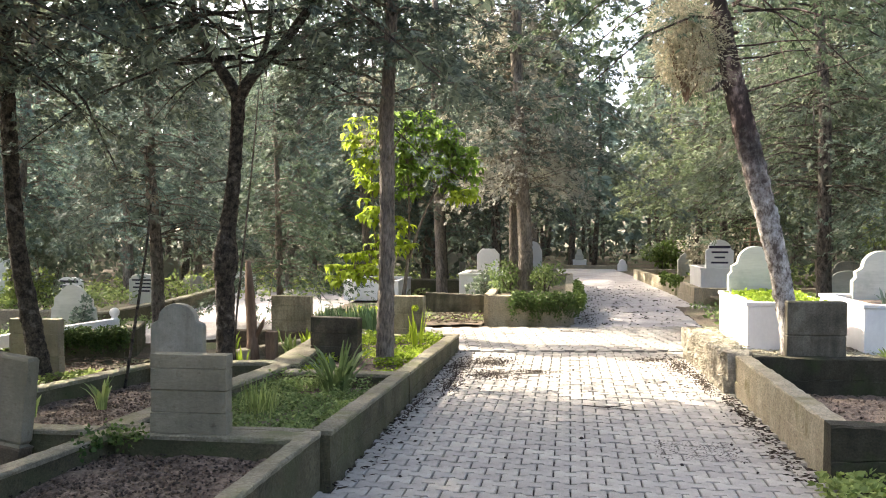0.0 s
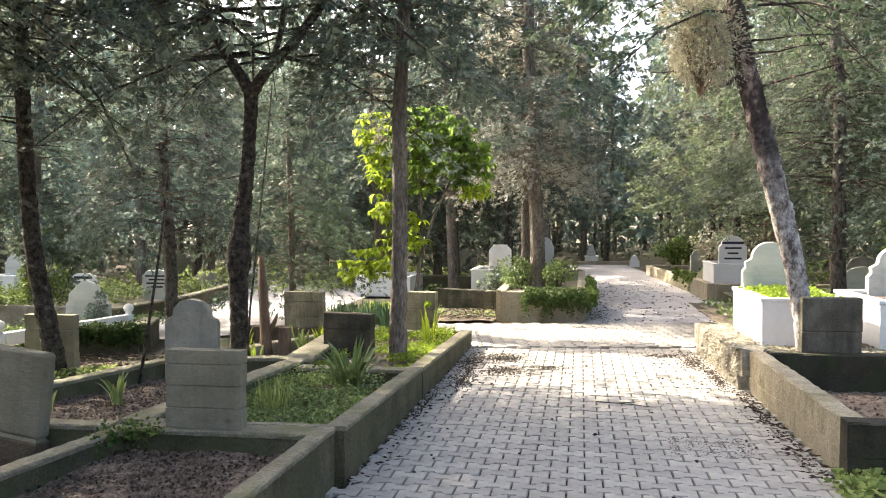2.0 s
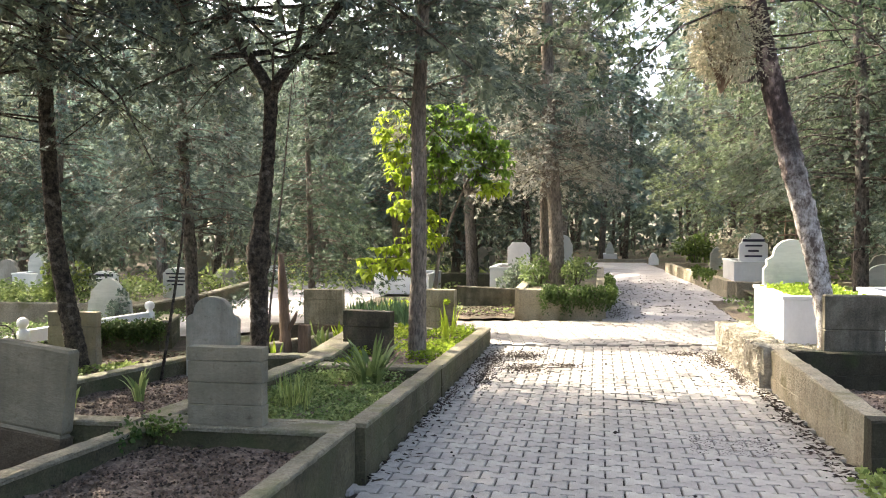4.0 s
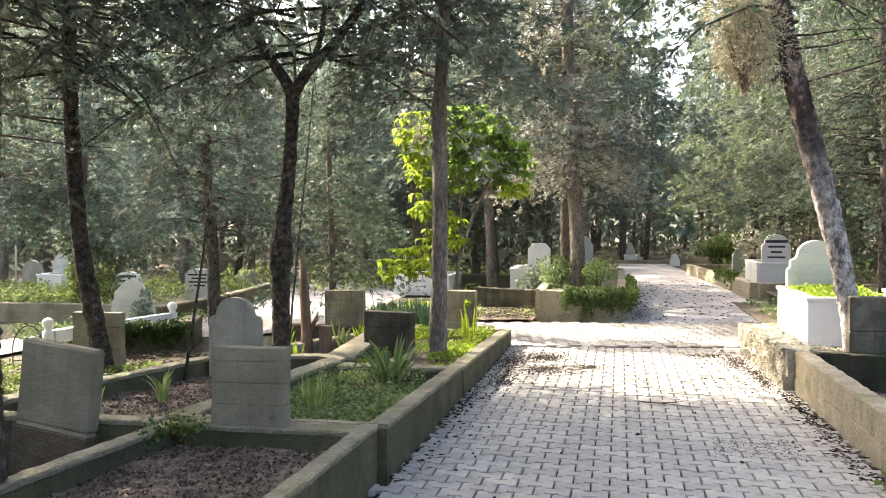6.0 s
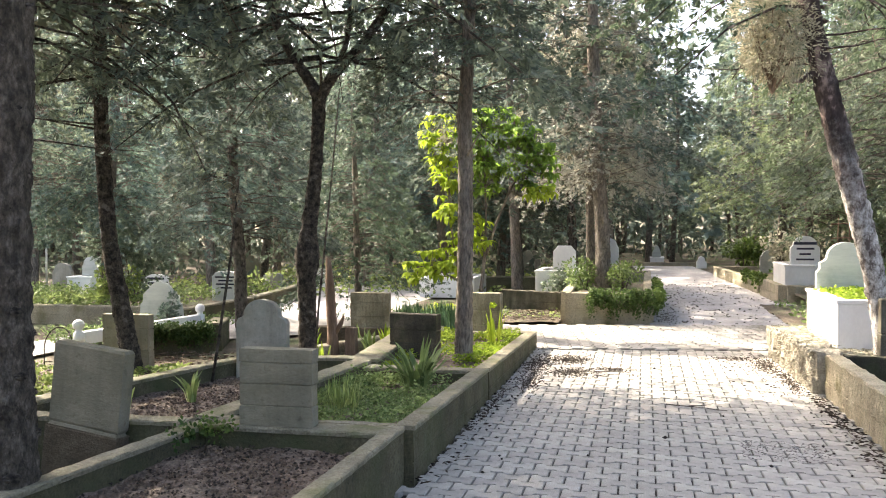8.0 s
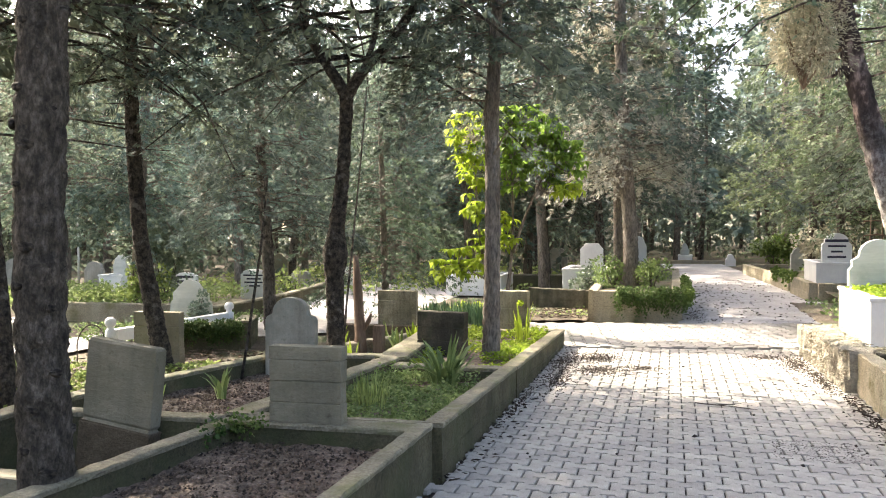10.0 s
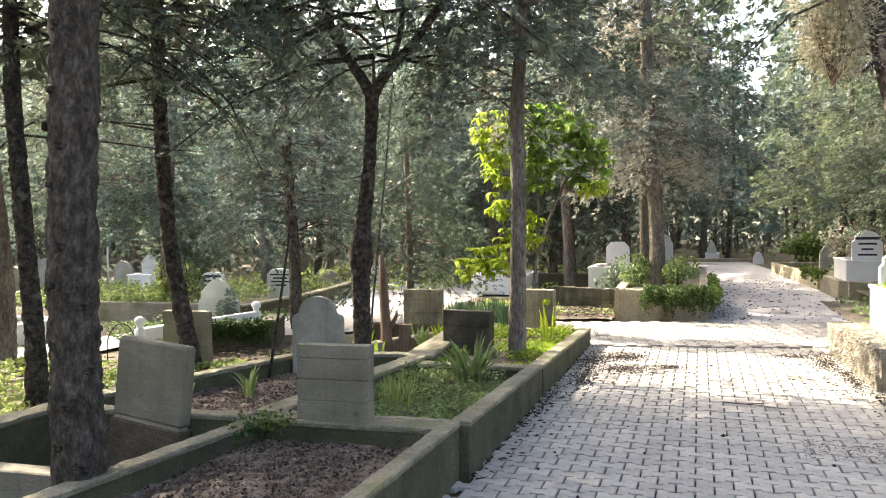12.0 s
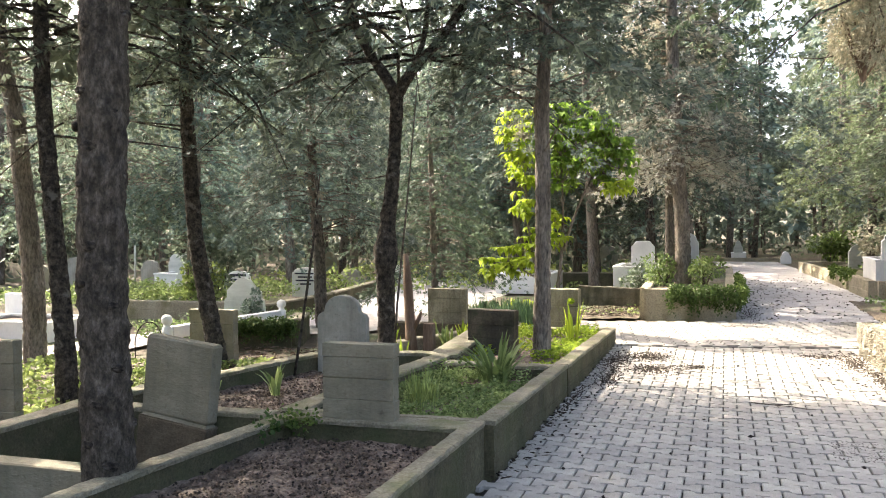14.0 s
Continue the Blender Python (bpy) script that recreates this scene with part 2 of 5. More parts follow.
LEAF_IVY = leafy("ivy_leaves", (0.035, 0.07, 0.018), (0.13, 0.19, 0.055), trans=0.3, patch=3)
LEAF_IRIS = leafy("iris_blades", (0.06, 0.12, 0.06), (0.19, 0.30, 0.17), trans=0.35, patch=4)
LEAF_GREY = leafy("silver_leaves", (0.10, 0.14, 0.10), (0.30, 0.35, 0.27), trans=0.3)


# ---- mesh tools ----
class Build:
    """Gathers vertices and faces for one mesh."""

    def __init__(self):
        self.v, self.f, self.n = [], [], 0

    def add(self, verts, faces):
        verts = np.asarray(verts, float)
        self.v.append(verts)
        self.f.extend([tuple(i + self.n for i in f) for f in faces])
        self.n += len(verts)

    def tube(self, pts, radii, seg=10, rough=0.0, rng=None):
        pts = np.asarray(pts, float)
        rng = rng or np.random.RandomState(1)
        k = len(pts)
        d = np.gradient(pts, axis=0)
        d /= np.linalg.norm(d, axis=1)[:, None] + 1e-9
        ref = np.array([0.31, 0.95, 0.05])
        rings = []
        for i in range(k):
            a = np.cross(d[i], ref)
            a /= np.linalg.norm(a) + 1e-9
            b = np.cross(d[i], a)
            th = np.linspace(0, 2 * np.pi, seg, endpoint=False)
            r = radii[i] * (1 + rough * rng.uniform(-1, 1, seg))
            rings.append(pts[i] + np.outer(np.cos(th) * r, a) + np.outer(np.sin(th) * r, b))
        faces = []
        for i in range(k - 1):
            for j in range(seg):
                j2 = (j + 1) % seg
                faces.append((i * seg + j, (i + 1) * seg + j, (i + 1) * seg + j2, i * seg + j2))
        faces.append(tuple(range(seg)))
        faces.append(tuple((k - 1) * seg + j for j in reversed(range(seg))))
        self.add(np.concatenate(rings), faces)

    def leaves(self, pos, dirs, length, width, rng, fold=0.0):
        """Pointed four-cornered leaves from pos along dirs."""
        n = len(pos)
        dirs = dirs / (np.linalg.norm(dirs, axis=1)[:, None] + 1e-9)
        side = np.cross(dirs, rng.normal(size=(n, 3)))
        side /= np.linalg.norm(side, axis=1)[:, None] + 1e-9
        L = np.broadcast_to(np.asarray(length, float), (n,))[:, None]
        W = np.broadcast_to(np.asarray(width, float), (n,))[:, None]
        v = np.stack([pos, pos + dirs * L * 0.45 + side * W, pos + dirs * L, pos + dirs * L * 0.45 - side * W], 1).reshape(-1, 3)
        if fold:
            v.reshape(n, 4, 3)[:, 2, 2] -= fold * L[:, 0]
        self.add(v, [(4 * i, 4 * i + 1, 4 * i + 2, 4 * i + 3) for i in range(n)])

    def sprays(self, pos, d, side, length, width, per, rng):
        """Flat feathery sprays: narrow blades that fan from a short axis."""
        n = len(pos)
        k = np.arange(per)
        along = np.repeat((k / per * 0.8)[None], n, 0)
        fan = np.repeat(((k % 2) * 2.0 - 1.0)[None], n, 0) * rng.uniform(0.45, 1.0, (n, per))
        fan[:, -1] = 0
        P = pos[:, None] + d[:, None] * (along * length[:, None])[..., None]
        D = d[:, None] * np.cos(fan)[..., None] + side[:, None] * np.sin(fan)[..., None] + rng.normal(0, 0.16, (n, per, 3))
        D /= np.linalg.norm(D, axis=2)[..., None]
        nor = np.cross(d, side)[:, None] + rng.normal(0, 0.25, (n, per, 3))
        S = np.cross(D, nor)
        S /= np.linalg.norm(S, axis=2)[..., None] + 1e-9
        Lb = (length[:, None] * (1.0 - 0.45 * along) * rng.uniform(0.7, 1.1, (n, per)))[..., None]
        W = width * rng.uniform(0.75, 1.25, (n, per))[..., None]
        v = np.stack([P, P + D * Lb * 0.4 + S * W, P + D * Lb, P + D * Lb * 0.4 - S * W], 2).reshape(-1, 3)
        self.add(v, [(4 * i, 4 * i + 1, 4 * i + 2, 4 * i + 3) for i in range(n * per)])

    def blades(self, pos, az, length, width, bend, rng):
        """Sword leaves that rise and arch over."""
        n = len(pos)
        out = np.stack([np.cos(az), np.sin(az), np.zeros(n)], 1)
        side = np.stack([-np.sin(az), np.cos(az), np.zeros(n)], 1)
        rows = []
        for s, w in ((0, 0.7), (0.4, 1.0), (0.75, 0.8), (1.0, 0.05)):
            c = pos + out * (bend * s ** 1.8 * length)[:, None]
            c[:, 2] += length * (s - 0.45 * bend * s ** 2.5)
            rows += [c - side * (width * w / 2)[:, None], c + side * (width * w / 2)[:, None]]
        v = np.stack(rows, 1).reshape(-1, 3)
        f = []
        for i in range(n):
            for k in (0, 2, 4):
                b = 8 * i + k
                f.append((b, b + 1, b + 3, b + 2))
        self.add(v, f)

    def lumps(self, pos, size, rng):
        """Small irregular eight-cornered lumps."""
        base = np.array([[1, 0, 0], [0, 1, 0], [-1, 0, 0], [0, -1, 0], [0, 0, 1], [0, 0, -1]], float)
        tris = [(0, 1, 4), (1, 2, 4), (2, 3, 4), (3, 0, 4), (1, 0, 5), (2, 1, 5), (3, 2, 5), (0, 3, 5)]
        n = len(pos)
        v = base[None] * rng.uniform(0.5, 1.2, (n, 6, 1)) * np.asarray(size)[:, None, None]
        a = rng.uniform(0, 6.28, n)
        c, s = np.cos(a)[:, None], np.sin(a)[:, None]
        v = np.stack([v[..., 0] * c - v[..., 1] * s, v[..., 0] * s + v[..., 1] * c, v[..., 2] * 0.7], -1) + pos[:, None]
        self.add(v.reshape(-1, 3), [tuple(6 * i + j for j in t) for i in range(n) for t in tris])

    def wall(self, p0, p1, width, base, top0, top1, jitter=0.006, bevel=0.012, rng=None, step=0.07, base1=None):
        """A cast wall from p0 to p1 with worn upper edges."""
        rng = rng or np.random.RandomState(3)
        p0, p1 = np.array(p0, float), np.array(p1, float)
        d = p1 - p0
        L = np.linalg.norm(d)
        d /= L
        s = np.array([-d[1], d[0]])
        k = max(2, int(L / step) + 1)
        rows = []
        for i in range(k):
            u = i / (k - 1)
            c = p0 + d * L * u
            t = top0 + (top1 - top0) * u
            low = base + ((base if base1 is None else base1) - base) * u
            h = width / 2
            m = low + 0.55 * (t - low) + 0.05 * (t - low) * math.sin(2.1 * u * L)
            g = 0.007 if t - low > 0.1 else 0.0
            sec = [(-h, low), (-h, m - g), (-h + g, m), (-h, m + g), (-h, t - bevel), (-h + bevel, t), (h - bevel, t), (h, t - bevel), (h, m + g), (h - g, m), (h, m - g), (h, low)]
            for o, z in sec:
                j = rng.uniform(-jitter, jitter, 2)
                q = c + s * (o + j[0])
                rows.append((q[0], q[1], z + (j[1] if z > low else 0)))
        f = []
        for i in range(k - 1):
            for j in range(12):
                j2 = (j + 1) % 12
                f.append((i * 12 + j, i * 12 + j2, (i + 1) * 12 + j2, (i + 1) * 12 + j))
        f.append(tuple(reversed(range(12))))
        f.append(tuple((k - 1) * 12 + j for j in range(12)))
        self.add(rows, f)

    def mesh(self, name, smooth=False):
        me = bpy.data.meshes.new(name)
        v = np.concatenate(self.v) if self.v else np.zeros((0, 3))
        me.from_pydata(v.tolist(), [], self.f)
        if smooth:
            me.polygons.foreach_set("use_smooth", [True] * len(me.polygons))
        me.update()
        return me


def part(name, shape, material, parent=None, label="", smooth=False):
    """One mesh object from a Build, a bmesh or a mesh, under its thing."""
    if isinstance(shape, Build):
        me = shape.mesh(name, smooth)
    elif isinstance(shape, bmesh.types.BMesh):
        me = bpy.data.meshes.new(name)
        bmesh.ops.recalc_face_normals(shape, faces=shape.faces)
        shape.to_mesh(me)
        shape.free()
    else:
        me = shape
    if not me.materials:
        me.materials.append(material)
    ob = new(name, me)
    if parent is not None:
        ob.parent = parent
    if label:
        ob["label"] = label
    return ob


def thing(name, m, label, category, group="", kind=""):
    ob = new(name)
    ob.empty_display_size = 0.1
    ob.matrix_world = m
    return tagged(ob, label, category, group, kind)


def slab_bm(profile, thick, bevel=0.008):
    """An upright slab from a profile in x, z; its front at y = -thick / 2."""
    bm = bmesh.new()
    f = bm.faces.new([bm.verts.new((x, -thick / 2, z)) for x, z in profile])
    r = bmesh.ops.extrude_face_region(bm, geom=[f])
    bmesh.ops.translate(bm, verts=[v for v in r["geom"] if isinstance(v, bmesh.types.BMVert)], vec=(0, thick, 0))
    sharp = [e for e in bm.edges if len(e.link_faces) == 2 and e.calc_face_angle(0) > 0.5]
    bmesh.ops.bevel(bm, geom=sharp, offset=bevel, segments=2, affect='EDGES', profile=0.6)
    return bm


def block_bm(x0, x1, y0, y1, z0, z1, bevel=0.008):
    bm = bmesh.new()
    bmesh.ops.create_cube(bm, size=1)
    for v in bm.verts:
        v.co = ((x0 + x1) / 2 + v.co.x * (x1 - x0), (y0 + y1) / 2 + v.co.y * (y1 - y0), (z0 + z1) / 2 + v.co.z * (z1 - z0))
    if bevel:
        bmesh.ops.bevel(bm, geom=bm.edges[:], offset=bevel, segments=2, affect='EDGES', profile=0.6)
    return bm


def worn(bm, amount, seed):
    """Uneven cast faces and chipped edges."""
    rng = random.Random(seed)
    for v in bm.verts:
        v.co += Vector([rng.uniform(-amount, amount) for _ in range(3)])
    return bm


def banded_slab(w, t, h, bands, seed):
    """A slab cast between boards: each band a little proud or sunk of the next, with fine seams."""
    rng = np.random.RandomState(seed)
    rings = []
    z = 0.0
    for i in range(bands):
        last = i == bands - 1
        dz = h - z if last else h / bands * rng.uniform(0.85, 1.15)
        o, e = rng.uniform(-0.004, 0.004), rng.uniform(-0.004, 0.004, 2)
        for u, q in ((0.0, 0.008 if i else 0.0), (0.035, 0.0), (0.5, 0.0), (0.965, 0.0), (1.0, 0.010 if last else 0.008)):
            j = rng.uniform(-0.0015, 0.0015, 6)
            x0, x1, y0, y1 = -w / 2 + e[0] + q, w / 2 + e[1] - q, -t / 2 + o + q, t / 2 + o - q
            zz = z + dz * u
            rings.append([(x0 + j[0], y0 + j[1], zz), (0, y0 + j[2], zz + j[3] * 2), (x1 + j[4], y0 + j[5], zz), (x1 + j[0], y1, zz), (0, y1, zz), (x0 + j[2], y1, zz)])
        z += dz
    n = len(rings)
    f = [(5, 4, 3, 2, 1, 0), tuple(6 * (n - 1) + k for k in range(6))]
    for i in range(n - 1):
        for k in range(6):
            k2 = (k + 1) % 6
            f.append((6 * i + k, 6 * i + k2, 6 * i + 6 + k2, 6 * i + 6 + k))
    b = Build()
    b.add([p for r in rings for p in r], f)
    return b


# ---- trees ----
def conifer_crown(seed, height, base, reach, n_branch, n_blade, blade, width, lean=(0, 0), wood=None, droop=0.55, low=1.0):
    """Needle sprays along drooping branches; the branches go into wood."""
    rng = np.random.RandomState(seed)
    u = rng.uniform(0, 1, n_branch) ** low
    zb = base + u * (height - base)
    L = reach * (1.05 - u ** 1.4) * rng.uniform(0.55, 1.1, n_branch) + 0.15
    az = rng.uniform(0, 2 * np.pi, n_branch)
    rise = rng.uniform(0.0, 0.45, n_branch)
    ca, sa = np.cos(az), np.sin(az)

    def on(i, s):
        r = L[i] * s
        z = zb[i] + L[i] * (rise[i] * s - droop * s ** 2)
        return np.stack([ca[i] * r + lean[0] * zb[i], sa[i] * r + lean[1] * zb[i], z], -1)

    if wood is not None:
        for i in range(n_branch):
            s = np.linspace(0, 0.9, 4)
            wood.tube(on(np.full(4, i), s), 0.003 + 0.008 * L[i] * (1 - s), 3)
    per = 7
    n = n_blade // per
    i = rng.choice(n_branch, n, p=L / L.sum())
    s = rng.uniform(0.12, 1.0, n) ** 0.75
    side = rng.choice([-1.0, 1.0], n)
    ang = az[i] + side * rng.uniform(0.3, 1.1, n)
    lt = 0.32 * L[i] * (1.1 - s) + 0.12
    d = np.stack([np.cos(ang), np.sin(ang), rng.uniform(-0.55, 0.1, n)], 1)
    w = rng.uniform(0, 1, n)
    pos = on(i, s) + d * (lt * w)[:, None] + rng.normal(0, 0.03, (n, 3))
    pos[:, 2] -= 0.25 * lt * w ** 2
    d = d + rng.normal(0, 0.35, (n, 3)) + np.array([0, 0, -0.35])
    d /= np.linalg.norm(d, axis=1)[:, None]
    side = np.cross(d, rng.normal(0, 0.5, (n, 3)) + np.array([0, 0, 1.0]))
    side /= np.linalg.norm(side, axis=1)[:, None] + 1e-9
    crown = Build()
    crown.sprays(pos, d, side, blade * rng.uniform(0.7, 1.35, n), width, per, rng)
    return crown


def trunk_shape(path, radii, seed, seg=14, knots=0, rough=0.06, fine=False):
    """A trunk along a smoothed line. fine: ridged bark in the lower part, which is seen close by."""
    rng = np.random.RandomState(seed)
    path = np.asarray(path, float)
    t = np.linspace(0, 1, len(path))
    if fine:
        zt = path[:, 2]
        z = np.concatenate([np.arange(zt[0], min(4.0, zt[-1]), 0.035), np.arange(4.2, zt[-1], 0.4), [zt[-1]]])
        tt = np.interp(z, zt, t)
    else:
        tt = np.linspace(0, 1, max(12, len(path) * 4))
    p = np.stack([np.interp(tt, t, path[:, k]) for k in range(3)], 1)
    m = 9 if fine else 2
    for k in range(2):
        pad = np.pad(p[:, k], m, mode="edge")
        p[:, k] = np.convolve(pad, np.ones(2 * m + 1) / (2 * m + 1), "valid")
    p[0], r = path[0], np.interp(tt, t, radii) * (1 + rng.uniform(-0.03, 0.03, len(tt)))
    b = Build()
    b.tube(p, r, seg, 0.0 if fine else rough, rng)
    if fine:
        v = b.v[0].reshape(len(tt), seg, 3)
        th = np.linspace(0, 2 * np.pi, seg, endpoint=False)[None]
        Z = p[:, 2][:, None]
        q = rng.uniform(0, 6.28, 6)
        d = 0.35 * np.sin(3 * th + 1.3 * Z + q[0]) + 0.5 * np.sin(7 * th + 2.5 * np.sin(1.7 * Z + q[1])) + 0.5 * np.sin(11 * th - 3 * np.sin(2.3 * Z + q[2]) + q[3]) + 0.4 * np.sin(23 * Z + 4 * np.sin(2 * th + q[4]))
        d = 0.040 * d + rng.uniform(-0.085, 0.085, (len(tt), seg))
        for _ in range(knots):
            zk, ak, s = rng.uniform(p[0, 2], 3.8), rng.uniform(0, 6.28), rng.uniform(0.7, 1.4)
            da = (th - ak + np.pi) % (2 * np.pi) - np.pi
            g = ((da * r[:, None]) / (0.024 * s)) ** 2 + ((Z - zk) / (0.024 * s)) ** 2
            d = d + (0.017 * s / r[:, None]) * np.exp(-g) * (1.0 - 1.4 * np.exp(-4 * g))
        b.v[0] = (v + (v - p[:, None]) * d[..., None]).reshape(-1, 3)
    return b


FOREST_GROUP = "cemetery conifers"


def special_tree(at, path, radii, label, bark, needle, seed, crown=(), knots=25, extra=(), group=FOREST_GROUP, dead=0, shade=False, dry=()):
    """A near tree with its own trunk line. crown: height, base, reach, branches, blades, blade, width."""
    t = thing("conifer_tree", pose(*at), label, "tree", group)
    tr = trunk_shape(path, radii, seed, 28, knots, 0.07, fine=True)
    rng = np.random.RandomState(seed + 5)
    for pts, rad in extra:
        tr2 = trunk_shape(pts, rad, seed + 3, 10, 3, 0.06)
        tr.add(np.concatenate(tr2.v), tr2.f)
    if crown:
        h, b, reach, nb, nl, bl, wd = crown
        lean = ((path[-1][0] - path[0][0]) / max(path[-1][2], 1), (path[-1][1] - path[0][1]) / max(path[-1][2], 1))
        c = conifer_crown(seed, h, b, reach, nb, nl, bl, wd, lean, tr)
        part("crown", c, needle, t)
    # Extra unseen crown, added high up only to shade the ground below.
    if shade:
        part("upper_crown", conifer_crown(seed + 70, 8.5, 4.3, 2.7, 90, 12000, 0.20, 0.034, lean), needle, t)
    if dry:
        h, b, reach, nb, nl, bl, wd = dry
        part("dry_crown", conifer_crown(seed + 40, h, b, reach, nb, nl, bl, wd, lean, tr), NEEDLE_DRY, t, "straw-grey dying lower sprays")
    P = np.asarray(path, float)
    for _ in range(dead):
        z = rng.uniform(1.9, 3.6)
        c0 = np.array([np.interp(z, P[:, 2], P[:, 0]), np.interp(z, P[:, 2], P[:, 1]), z])
        a = rng.uniform(0, 6.28)
        l = rng.uniform(0.5, 1.5)
        s = np.linspace(0, 1, 5)[:, None]
        line = c0 + s * l * np.array([math.cos(a), math.sin(a), rng.uniform(-0.1, 0.25)]) + rng.normal(0, 0.02, (5, 3)) * s
        tr.tube(line, np.linspace(0.012, 0.003, 5), 5)
    part("trunk", tr, bark, t, smooth=True)
    return t


# ---- ground and paths ----
def sheet(xs, ys, height):
    """A grid of quads whose height is a function of x and y."""
    b = Build()
    X, Y = np.meshgrid(xs, ys)
    Z = height(X, Y)
    nx, ny = len(xs), len(ys)
    b.add(np.stack([X, Y, Z], -1).reshape(-1, 3),
          [(j * nx + i, j * nx + i + 1, (j + 1) * nx + i + 1, (j + 1) * nx + i) for j in range(ny - 1) for i in range(nx - 1)])
    return b


def lumpy(X, Y, amp, freq, seed=0.0):
    out = np.zeros_like(X)
    for k, (fx, fy, p) in enumerate(((1, 0.6, 0.3), (-0.7, 1.1, 1.9), (1.7, 1.3, 4.1), (2.9, -2.3, 2.2))):
        out += np.sin(freq * (fx * X + fy * Y) + p + seed) / (1 + 0.6 * k)
    return amp * out / 2


gx = np.concatenate([[-400, -150, -60], np.linspace(-30, 16, 93), [40, 150, 400]])
gy = np.concatenate([[-400, -100, -30], np.linspace(-6, 50, 113), [80, 150, 400, 900]])
ground = part("ground", sheet(gx, gy, lambda X, Y: -0.05 + lumpy(X, Y, 0.012, 1.3) - 0.42 * ((X > -3.9) & (X < -2.9) & (Y > 2.7) & (Y < 4.4))), EARTH, smooth=True)
tagged(ground, "brown earth with fallen needles and weeds between graves", "ground", kind="structure")


def flat(name, pts, z, mat, label, category):
    bm = bmesh.new()
    bm.faces.new([bm.verts.new((x, y, z)) for x, y in pts])
    ob = part(name, bm, mat)
    return tagged(ob, label, category, kind="structure")


main_path = flat("path", [(-1.33, -8), (1.45, -8), (1.45, 10.75), (-1.33, 10.1)], -0.020, JOINT, "main cemetery walkway of grey interlocking concrete pavers", "path")
cross_path = flat("path_crossing", [(-3.0, 10.45), (16, 10.45), (16, 12.85), (-3.0, 12.85)], -0.014, JOINT, "sunlit cross path of pale pavers", "path")
cross_path.matrix_world = Matrix.Translation((0, 10.27, 0)) @ pose(0, 0, 0, 0, 0, 9.5) @ Matrix.Translation((0, -10.45, 0))
far_path = flat("path_far", [(0.02, 12.85), (2.66, 12.85), (2.62, 18), (2.0, 26), (1.6, 31.8), (-0.5, 31.8), (0.05, 22)], -0.008, ROAD, "worn grey paved path strewn with cones and needles", "path")
side_path = flat("path_side", [(-4.25, 11.3), (-4.3, 17.5), (-6.2, 21), (-9.5, 22), (-7.3, 17.5), (-6.66, 13.6), (-6.72, 11.4), (-7.4, 11.2), (-8.0, 8.3), (-12, 7.6), (-12, 6.9), (-6.9, 7.6), (-6.8, 9.9), (-5.0, 10.4)],
                 -0.012, ROAD, "pale dusty paved side path in sunshine", "path")


# ---- grave borders ----
def surround(name, segs, mat, label, base=-0.12, width=0.15, group="concrete grave borders", jitter=0.006):
    """A border of cast walls. segs: x0, y0, top0, x1, y1, top1 and, if it differs, width."""
    t = thing(name, pose(segs[0][0], segs[0][1], 0), label, "grave border", group)
    for k, s in enumerate(segs):
        b = Build()
        w = s[6] if len(s) > 6 else width
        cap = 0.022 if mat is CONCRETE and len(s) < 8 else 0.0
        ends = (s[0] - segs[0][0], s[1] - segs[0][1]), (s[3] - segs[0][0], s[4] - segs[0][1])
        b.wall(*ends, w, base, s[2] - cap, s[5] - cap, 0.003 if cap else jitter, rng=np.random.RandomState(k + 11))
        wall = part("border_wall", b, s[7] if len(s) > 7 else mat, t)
        # A thin strip paints the lit top edge over the darker wall.
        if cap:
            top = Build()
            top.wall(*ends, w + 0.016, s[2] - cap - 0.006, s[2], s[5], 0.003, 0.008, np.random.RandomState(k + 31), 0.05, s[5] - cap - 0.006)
            part("coping", top, CONCRETE_LIT_TOP, wall, "worn upper edge, coloured paler for light on it")
    return t


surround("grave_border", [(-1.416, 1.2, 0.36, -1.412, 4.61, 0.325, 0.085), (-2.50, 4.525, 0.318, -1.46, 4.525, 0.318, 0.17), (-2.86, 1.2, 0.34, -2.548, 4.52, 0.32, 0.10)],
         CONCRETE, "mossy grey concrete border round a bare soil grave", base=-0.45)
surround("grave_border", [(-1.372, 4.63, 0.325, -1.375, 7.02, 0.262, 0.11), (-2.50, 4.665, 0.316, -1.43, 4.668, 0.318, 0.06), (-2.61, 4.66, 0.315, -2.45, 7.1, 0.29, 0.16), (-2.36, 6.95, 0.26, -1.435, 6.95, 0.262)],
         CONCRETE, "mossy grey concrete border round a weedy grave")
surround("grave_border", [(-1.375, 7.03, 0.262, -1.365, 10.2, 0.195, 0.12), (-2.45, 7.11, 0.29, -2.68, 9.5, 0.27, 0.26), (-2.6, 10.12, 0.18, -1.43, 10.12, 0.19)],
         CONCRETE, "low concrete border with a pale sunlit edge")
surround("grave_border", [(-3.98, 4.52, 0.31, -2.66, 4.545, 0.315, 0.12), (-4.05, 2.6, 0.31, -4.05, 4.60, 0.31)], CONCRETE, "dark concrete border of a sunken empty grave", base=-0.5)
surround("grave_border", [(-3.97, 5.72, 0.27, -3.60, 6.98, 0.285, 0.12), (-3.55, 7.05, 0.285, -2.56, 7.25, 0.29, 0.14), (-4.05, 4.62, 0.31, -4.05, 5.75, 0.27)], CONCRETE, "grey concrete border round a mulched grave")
surround("grave_border", [(-3.7, 8.8, 0.12, -3.0, 9.9, 0.16), (-4.15, 10.14, 0.2, -2.7, 10.14, 0.2, 0.12, SLAB_BROWN)], CONCRETE_WARM, "low tan concrete border around stump and young irises")
